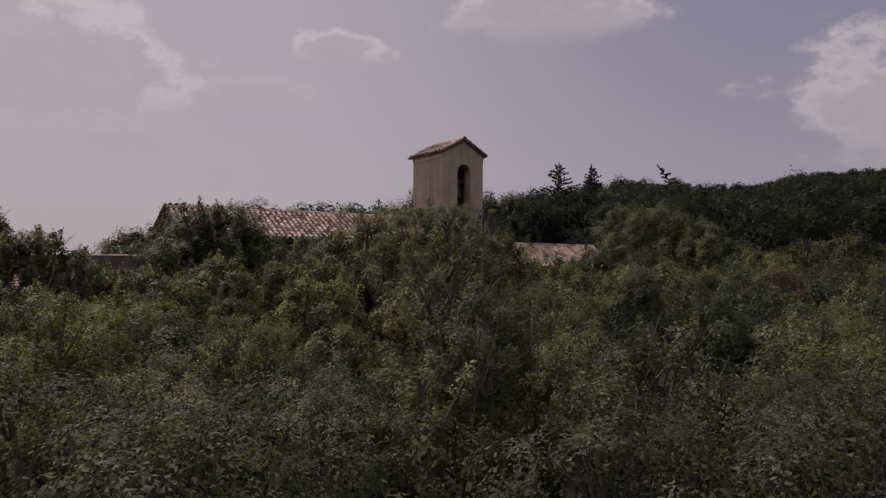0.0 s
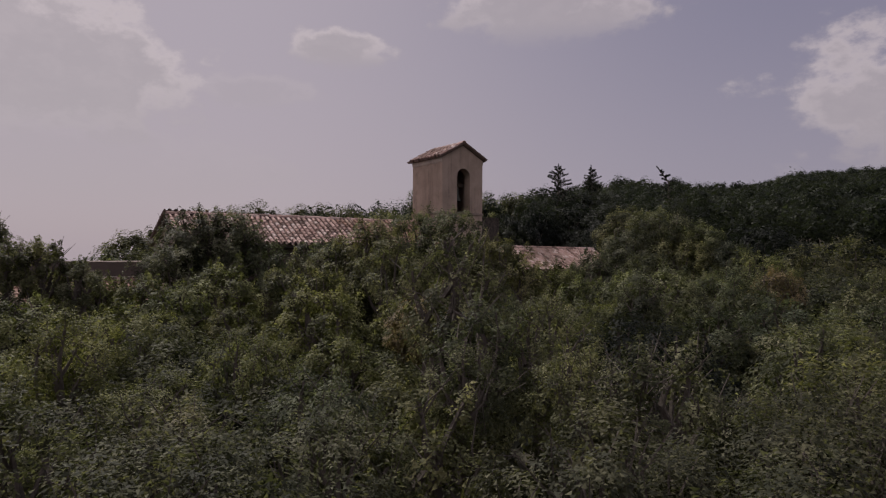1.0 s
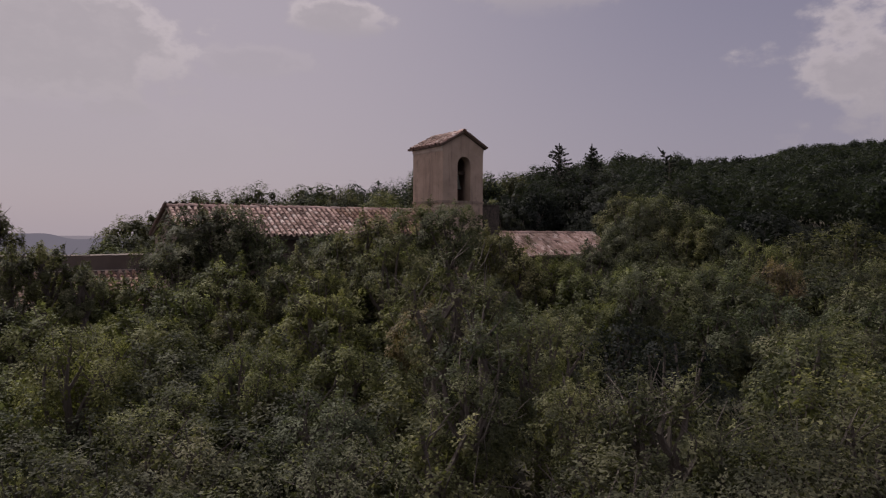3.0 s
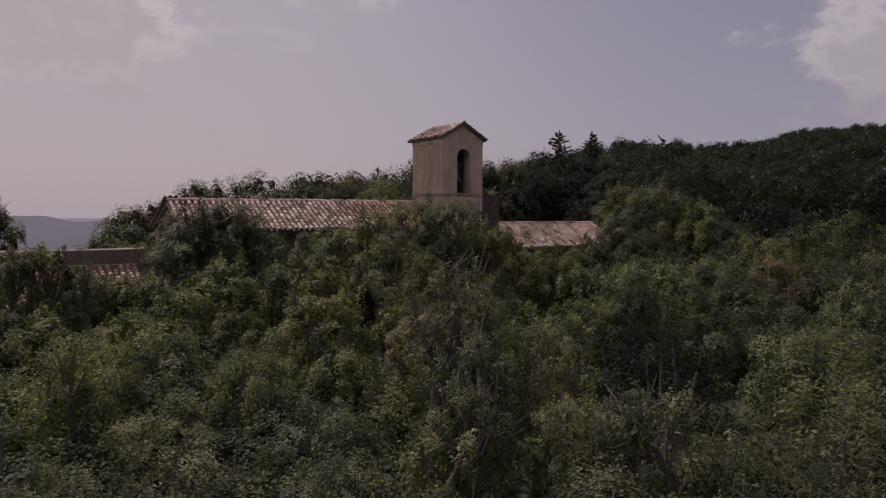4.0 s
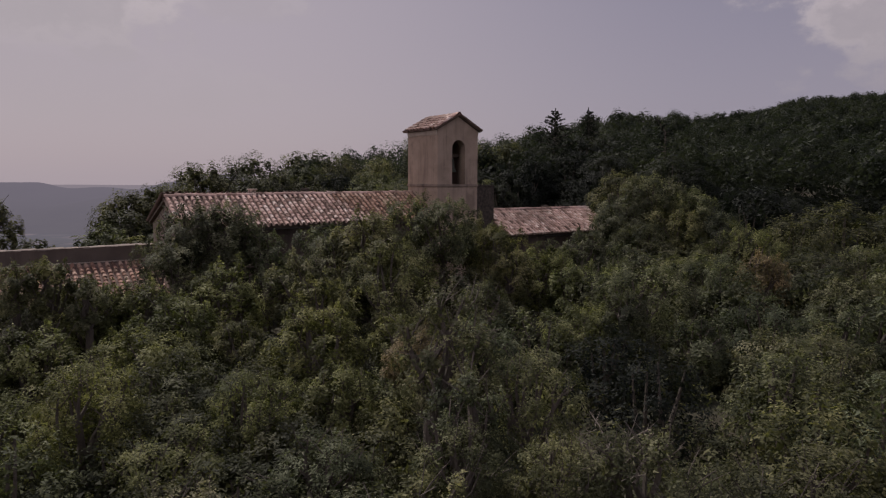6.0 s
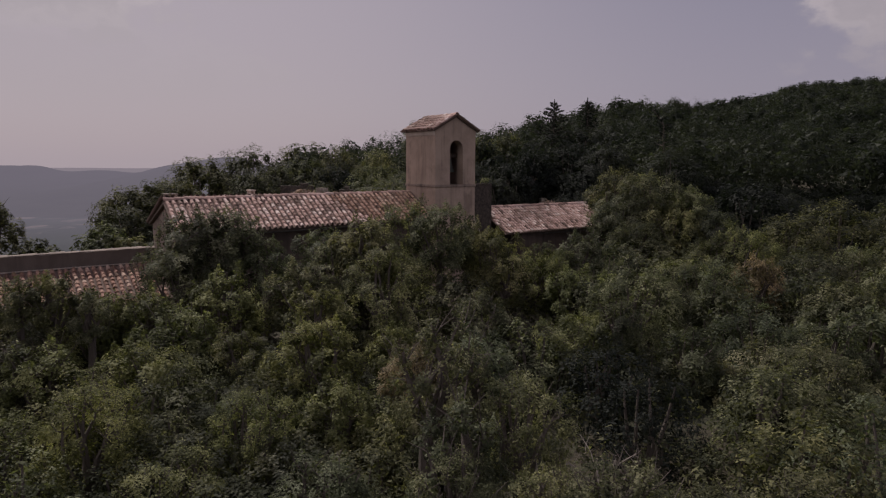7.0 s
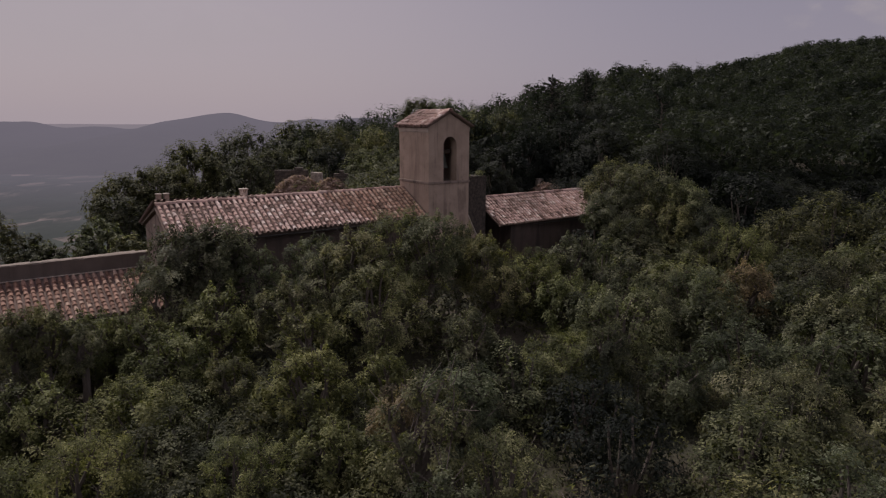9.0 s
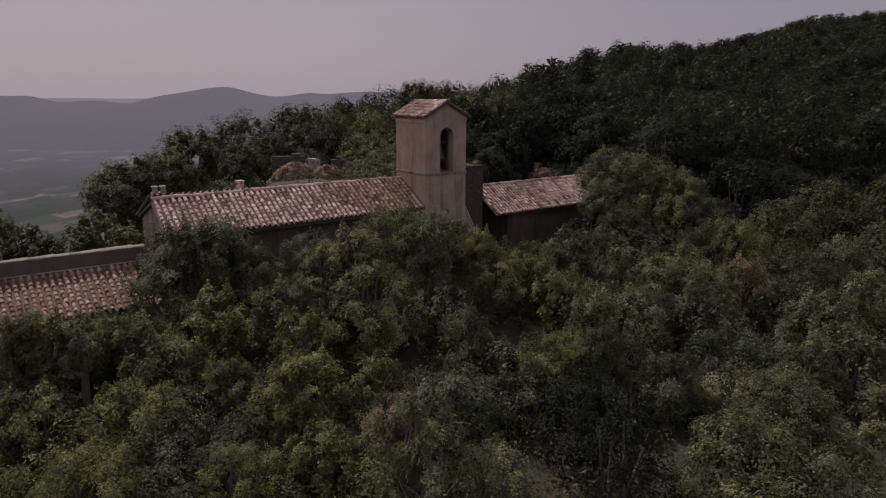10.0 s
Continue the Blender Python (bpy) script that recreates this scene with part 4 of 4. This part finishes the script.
# round oak beside the wing, and the trees behind the roofs
for x, y, top, rad, kind in ((8.7, 32.6, 10.2, 1.6, "olive"), (9.7, 31.2, 10.0, 1.9, "olive"), (11.2, 30.3, 9.4, 1.6, "oak"), (8.5, 30.7, 9.0, 1.4, "oak"), (10.3, 29.3, 8.7, 1.6, "oak"),
                             (12.1, 28.7, 8.4, 1.4, "dark"), (7.6, 31.4, 8.1, 0.7, "olive"), (8.6, 28.4, 7.9, 1.3, "dark"), (11.6, 32.6, 9.2, 1.8, "dark")):
    tree(x, y, top, rad, kind, BIG)
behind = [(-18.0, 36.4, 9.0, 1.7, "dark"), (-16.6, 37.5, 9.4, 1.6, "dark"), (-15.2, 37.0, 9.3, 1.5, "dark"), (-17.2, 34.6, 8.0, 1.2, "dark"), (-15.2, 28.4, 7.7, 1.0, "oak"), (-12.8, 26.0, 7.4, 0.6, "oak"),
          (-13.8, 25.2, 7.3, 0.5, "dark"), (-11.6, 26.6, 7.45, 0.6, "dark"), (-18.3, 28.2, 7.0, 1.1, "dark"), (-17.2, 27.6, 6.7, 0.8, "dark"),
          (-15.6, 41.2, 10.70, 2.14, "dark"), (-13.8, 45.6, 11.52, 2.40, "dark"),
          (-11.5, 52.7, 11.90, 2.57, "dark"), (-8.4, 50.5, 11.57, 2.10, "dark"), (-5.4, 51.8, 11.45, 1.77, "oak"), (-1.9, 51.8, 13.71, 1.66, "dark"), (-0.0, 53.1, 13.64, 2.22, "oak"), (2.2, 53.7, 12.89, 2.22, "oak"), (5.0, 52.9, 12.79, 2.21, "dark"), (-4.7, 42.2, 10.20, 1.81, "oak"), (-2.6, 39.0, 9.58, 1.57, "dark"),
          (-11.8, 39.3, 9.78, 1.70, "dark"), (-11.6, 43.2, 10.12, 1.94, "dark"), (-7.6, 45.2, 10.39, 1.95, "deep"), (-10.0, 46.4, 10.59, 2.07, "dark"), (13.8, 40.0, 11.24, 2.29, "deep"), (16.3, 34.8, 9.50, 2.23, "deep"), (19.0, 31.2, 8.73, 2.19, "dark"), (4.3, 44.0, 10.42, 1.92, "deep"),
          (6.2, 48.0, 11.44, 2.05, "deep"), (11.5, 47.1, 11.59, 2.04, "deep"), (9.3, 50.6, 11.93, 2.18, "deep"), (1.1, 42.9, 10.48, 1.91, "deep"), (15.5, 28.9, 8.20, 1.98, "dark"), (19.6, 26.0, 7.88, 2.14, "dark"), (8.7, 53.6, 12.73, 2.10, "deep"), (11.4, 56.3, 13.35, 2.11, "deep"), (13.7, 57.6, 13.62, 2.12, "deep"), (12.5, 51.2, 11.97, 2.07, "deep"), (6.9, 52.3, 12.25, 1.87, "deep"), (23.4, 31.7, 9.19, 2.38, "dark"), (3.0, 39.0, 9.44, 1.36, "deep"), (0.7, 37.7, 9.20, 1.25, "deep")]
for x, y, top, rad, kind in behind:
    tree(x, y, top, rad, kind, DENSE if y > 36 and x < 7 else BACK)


def blocked(x, y):
    """Whether a spot lies on a building or its yard."""
    for (ox, oy), turn, x0, x1, y0, y1 in ((NAVE_AT, NAVE_TURN, -0.9, 11, -3.0, 4.2), (TOWER_AT, TOWER_TURN, -0.8, 3.2, -0.9, 6.0), (WING_AT, WING_TURN, -1.0, 8.4, -2.8, 3.5), (WALL_AT, WALL_TURN, -17, 0.4, -3.6, 1.0)):
        c, s = math.cos(radians(turn)), math.sin(radians(turn))
        u, v = (x - ox) * c + (y - oy) * s, -(x - ox) * s + (y - oy) * c
        if x0 < u < x1 and y0 < v < y1:
            return True
    return False


# the rest of the near wood, between and below those
rnd = random.Random(77)
spots = [(s[0], s[1]) for s in stand + behind]
tops = np.array([s[:3] for s in stand + behind])
for j in range(25):
    for i in range(-16, 20):
        x, y = i * 2.2 + rnd.uniform(-0.55, 0.55) + (j % 2) * 1.1, 4.0 + j * 1.9 + rnd.uniform(-0.5, 0.5)
        beyond = (x - WALL_AT[0]) * -math.sin(radians(WALL_TURN)) + (y - WALL_AT[1]) * math.cos(radians(WALL_TURN)) > -0.5 and x < -9.5
        open_spot = 29 < y < 40.5 and -0.285 < x / y < -0.135 or ((x - 7.0) / 2.4) ** 2 + ((y - 43.2) / 2.8) ** 2 < 1
        yard = 1.0 < x < 6.6 and 24.2 < y < 32.0
        if abs(x) > 0.70 * y + 2.6 or yard or beyond and not (y > 33 and x > -16) or open_spot or blocked(x, y) or min((x - a) ** 2 + (y - b) ** 2 for a, b in spots) < 1.2 ** 2 or rnd.random() < 0.10:
            continue
        w = 1 / ((tops[:, 0] - x) ** 2 + (tops[:, 1] - y) ** 2 + 0.4) ** 2
        top = float((w * tops[:, 2]).sum() / w.sum()) - rnd.uniform(1.0, 2.2) - (0.7 if x > 2 and y < 26 else 0.0) - (0.3 if 19 < y < 27 and x < 6 else 0.0)
        if y < 6:
            top = min(top, 5.2)
        if 0.10 < x / y < 0.42 and 8.0 < y < 14.6:
            top = min(top, 4.0)
        if -0.6 < x / y < -0.46 and y > 14:
            top = min(top, 6.0)
        top = max(top, float(ground_z(x, y)) + 1.9)
        spots.append((x, y))
        if y < 32:
            # trees low in the gap: its shade put into near-black leaves
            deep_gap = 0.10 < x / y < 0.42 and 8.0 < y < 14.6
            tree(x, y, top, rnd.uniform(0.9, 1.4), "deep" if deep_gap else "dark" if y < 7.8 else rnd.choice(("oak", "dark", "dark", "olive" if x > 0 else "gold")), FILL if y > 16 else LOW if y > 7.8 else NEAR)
        else:
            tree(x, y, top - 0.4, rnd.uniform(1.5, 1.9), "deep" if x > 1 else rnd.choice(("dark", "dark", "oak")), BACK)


# ---- low shrubs that close the gaps near the brink ----
def shrub(x, y, top, rad, kind):
    ob = tree(x, y, top, rad, kind, LOW)
    ob.name = "shrub"
    tagged(ob, "low dark oak shrub under the taller trees", "shrub", "shrubs under the trees")


for j in range(9):
    for i in range(-7, 8):
        x, y = i * 1.35 + rnd.uniform(-0.4, 0.4), 7.6 + j * 0.95 + rnd.uniform(-0.3, 0.3)
        if abs(x) > 0.62 * y or min((x - a) ** 2 + (y - b) ** 2 for a, b in spots) < 0.62 ** 2 or 0.10 < x / y < 0.42 and 8.0 < y < 14.6:
            continue
        spots.append((x, y))
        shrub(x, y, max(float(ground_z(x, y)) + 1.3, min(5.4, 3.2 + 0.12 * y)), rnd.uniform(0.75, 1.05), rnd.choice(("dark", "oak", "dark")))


# ---- a leafless tree in the gap ----
def bare_tree(x, y, top, seed):
    rng = np.random.default_rng(seed)
    g = float(ground_z(x, y))
    root = thing("bare_tree", (x, y, g), "leafless tree with thin pale grey branches", "tree")
    h = top - g
    verts, faces, twigs, twig_faces = [], [], [], []
    limb(verts, faces, (0, 0, -0.3), (0.15, 0.05, h * 0.62), 0.07, 0.03, 7, 0.12, rng)
    for k in range(11):
        z = h * (0.36 + 0.045 * k)
        a, reach = k * 2.4, rng.uniform(0.35, 0.75)
        start = np.array([0.15 * z / (h * 0.62), 0.03, min(z, h * 0.62)])
        tip = start + np.array([reach * math.cos(a), reach * math.sin(a), rng.uniform(0.5, 0.9) * (h - start[2])])
        limb(verts, faces, start, tip, 0.018, 0.006, 5, 0.10, rng)
        for q in range(6):
            s = start + (tip - start) * rng.uniform(0.35, 1.0)
            d = rng.normal(size=3) * 0.7 + (0, 0, 0.7)
            limb(twigs, twig_faces, s, s + d / np.linalg.norm(d) * rng.uniform(0.15, 0.35), 0.006, 0.002, 3, 0.04, rng)
    part("trunk", arrays("trunk", verts, faces, PALE_BARK), None, root)
    part("twigs", arrays("twigs", twigs, twig_faces, PALE_BARK), None, root, "fine bare twigs")


bare_tree(2.25, 8.7, 6.3, 12)


# ---- conifers on the skyline ----
def conifer(x, y, top, rad, label, seed, sparse=1.0, lean=0.0):
    rng = np.random.default_rng(seed)
    g = float(ground_z(x, y)) - 0.2
    root = thing("conifer", (x, y, g), label, "tree", "conifers on the skyline")
    h = top - g

    def stem(z):
        return np.array([-lean * max(0.0, z / h - 0.84) / 0.16, 0, z])

    verts, faces = [], []
    limb(verts, faces, stem(-0.3), stem(0.84 * h), 0.16, 0.05, 7, 0.0)
    limb(verts, faces, stem(0.84 * h), stem(h), 0.05, 0.02, 7, 0.0)
    cs = []
    n = int(h * 12 * sparse)
    rs = []
    for k in range(n):
        f = 0.2 + 0.76 * (k / n)
        a = k * 2.4 + rng.uniform(-0.4, 0.4)
        reach = rad * ((1.0 - f) ** 0.75 * rng.uniform(0.3, 1.2) * (1 + 0.3 * math.cos(a - seed)) + 0.02)
        z = h * f
        tip = stem(z) + np.array([reach * math.cos(a), reach * math.sin(a), 0.2 * reach + rng.uniform(-0.05, 0.1)])
        limb(verts, faces, stem(z - 0.1), tip, 0.035, 0.008, 4)
        for q in range(4 + int(11 * min(1.2, reach))):
            s = rng.uniform(0.1, 1.0)
            cs.append(stem(z) + (tip - stem(z)) * s)
            rs.append(0.06 + 0.07 * min(1.0, reach) * (1.15 - s))
    for q in range(8):
        cs.append(stem(h * (0.94 + 0.06 * q / 8)))
        rs.append(0.035)
    part("trunk", arrays("trunk", verts, faces, BARK), None, root)
    cs = np.array(cs)
    v, k = leaf_cloud(rng, cs, np.array(rs), np.full(len(cs), 12), 0.085, False, 0.0)
    part("crown", mesh_from("crown", v, k, LEAF_DEEP), None, root)


conifer(8.99, 55.45, 15.73, 3.46, "dark tiered conifer above the wood", 61)
conifer(12.87, 60.85, 16.41, 2.84, "slim dark conifer above the wood", 62)
conifer(15.3, 46.5, 14.25, 2.2, "sparse half-bare conifer with a leaning leader", 63, 0.55, 0.85)


# ---- woods on the hill ----
def canopy(x, y):
    """Highest that the wood's crowns reach: its crest climbs from the valley's brink on the left to the hilltop on the right."""
    u = x / y
    return float(min(7.2 + y * np.interp(u, CREST_U, CREST_LOW), 12.7 + y * np.interp(u, CREST_U, CREST_HIGH)))


def woods():
    rng = np.random.default_rng(5)
    groups = {0: [], 1: [], 2: []}
    y = 43.0
    while y < 222.0:
        pace = 3.3 + 0.012 * y
        x = -0.36 * y + rng.uniform(0, pace)
        while x < 0.76 * y + 5:
            px, py = x + rng.uniform(-0.35, 0.35) * pace, y + rng.uniform(-0.35, 0.35) * pace
            x += pace
            u = px / py
            crest = float(np.interp(u, CREST_U, CREST_Y))
            if py > crest + 7 or blocked(px, py) or -0.85 * px + 0.35 * py > 32 or (py < 50 and px < 14):
                continue
            g = float(ground_z(px, py))
            rad = pace * rng.uniform(0.56, 0.82)
            hgt = min(rng.uniform(4.4, 6.8), canopy(px, py) - g - rng.uniform(-0.45, 0.55) * (1 + 0.006 * py))
            if hgt < 1.6:
                continue
            groups[0 if py < 75 else 1 if py < 125 else 2].append((px, py, g, hgt, rad))
        y += pace * 0.86
    for key, leaf, lumps, per in ((0, 0.145, 18, 86), (1, 0.20, 16, 64), (2, 0.28, 14, 52)):
        centres, radii, inside = [], [], []
        for x, y, g, hgt, rad in groups[key]:
            d = rng.normal(size=(lumps, 3))
            d[:, 2] = np.abs(d[:, 2]) * 1.1 - 0.3
            d /= np.linalg.norm(d, axis=1)[:, None]
            f = rng.uniform(0.60, 0.94, lumps)[:, None]
            mid, half = np.array([x, y, g + hgt * 0.45]), np.array([rad, rad, hgt * 0.55])
            centres.append(mid + d * f * half * 0.86)
            radii.append(rng.uniform(0.20, 0.33, lumps) * rad)
            inside.append(mid + d[:9] * half * 0.52)
        c, r = np.concatenate(centres), np.concatenate(radii)
        v, k = leaf_cloud(rng, c, r, np.full(len(c), per), leaf, False, 0.25, 0.16)
        q = np.concatenate(inside)
        w, k = leaf_cloud(rng, q, np.full(len(q), 1.0 + 0.15 * key), np.full(len(q), 26), 0.42 + 0.16 * key, False, 0.0)
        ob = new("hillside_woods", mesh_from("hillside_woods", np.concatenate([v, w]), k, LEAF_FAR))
        tagged(ob, "dense dark green evergreen woodland covering the hillside", "woods", kind="stuff")


woods()


# ---- undergrowth below the trees, and dry grass behind the chapel ----
# unseen leaf clumps, added so that gaps between the crowns stay dark
def undergrowth():
    rng = np.random.default_rng(15)
    cs = []
    for k in range(3000):
        y = rng.uniform(2.5, 37.0)
        x = rng.uniform(-0.72 * y - 3.0, 0.72 * y + 3.0)
        if blocked(x, y) or ((x + 7.4) / 2.7) ** 2 + ((y - 36.8) / 3.4) ** 2 < 1 or x < -10 and y > 21:
            continue
        cs.append((x, y, float(ground_z(x, y)) + rng.uniform(0.1, 0.6)))
    cs = np.array(cs)
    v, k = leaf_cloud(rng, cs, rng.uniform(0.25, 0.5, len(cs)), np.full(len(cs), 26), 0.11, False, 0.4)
    tagged(new("undergrowth", mesh_from("undergrowth", v, k, LEAF_DARK)), "added dark undergrowth that closes gaps beneath the oaks", "shrubs", kind="stuff")


def dry_grass(x0, y0, rx, ry, rise, n, seed, label):
    rng = np.random.default_rng(seed)
    a, f = rng.uniform(0, 2 * math.pi, n), np.sqrt(rng.uniform(0, 1, n))
    x, y = x0 + rx * f * np.cos(a), y0 + ry * f * np.sin(a)
    cs = np.stack([x, y, ground_z(x, y) + 0.04 + rise * np.clip(1 - f * f, 0, 1)], 1)
    v, k = leaf_cloud(rng, cs, rng.uniform(0.08, 0.2, n), np.full(n, 16), 0.13, False, 0.9)
    tagged(new("dry_grass", mesh_from("dry_grass", v, k, STRAW)), label, "grass", kind="stuff")


undergrowth()
rng = np.random.default_rng(91)
n = 26
u, w = rng.uniform(-0.2, 1.75, n), rng.uniform(-0.05, 0.25, n)
ca, sa = math.cos(radians(TOWER_TURN)), math.sin(radians(TOWER_TURN))
cs = np.stack([0.70 + u * ca - w * sa, 29.47 + u * sa + w * ca, np.full(n, 9.46) + rng.uniform(0, 0.12, n) * (u > 1.2)], 1)
v, k = leaf_cloud(rng, cs, np.where(u > 1.3, 0.16, 0.09), np.full(n, 22), 0.06, False, 0.8)
tagged(new("wall_weeds", mesh_from("wall_weeds", v, k, LEAF_OLIVE)), "dry grey-green weeds on the broken wall top", "weeds", kind="stuff")
bank((-8.4, 37.6), 1.5, 1.5, 0.75, "bank of sun-bleached dry grass behind the chapel", 7)
bank((-6.3, 37.2), 1.0, 1.0, 0.6, "bank of pale bare earth behind the chapel", 8)
bank((7.1, 43.4), 1.3, 1.0, 0.7, "bare reddish earth bank below the wood", 9, RED_EARTH)
dry_grass(7.1, 43.4, 1.3, 1.0, 0.7, 70, 73, "sparse dry tufts on a bare reddish bank")
dry_grass(-8.4, 37.6, 1.5, 1.5, 0.75, 240, 71, "sun-bleached tufts of dry grass on a terrace")
dry_grass(-6.3, 37.2, 1.0, 1.0, 0.6, 110, 72, "sparse dry grass tufts beside a rubble wall")
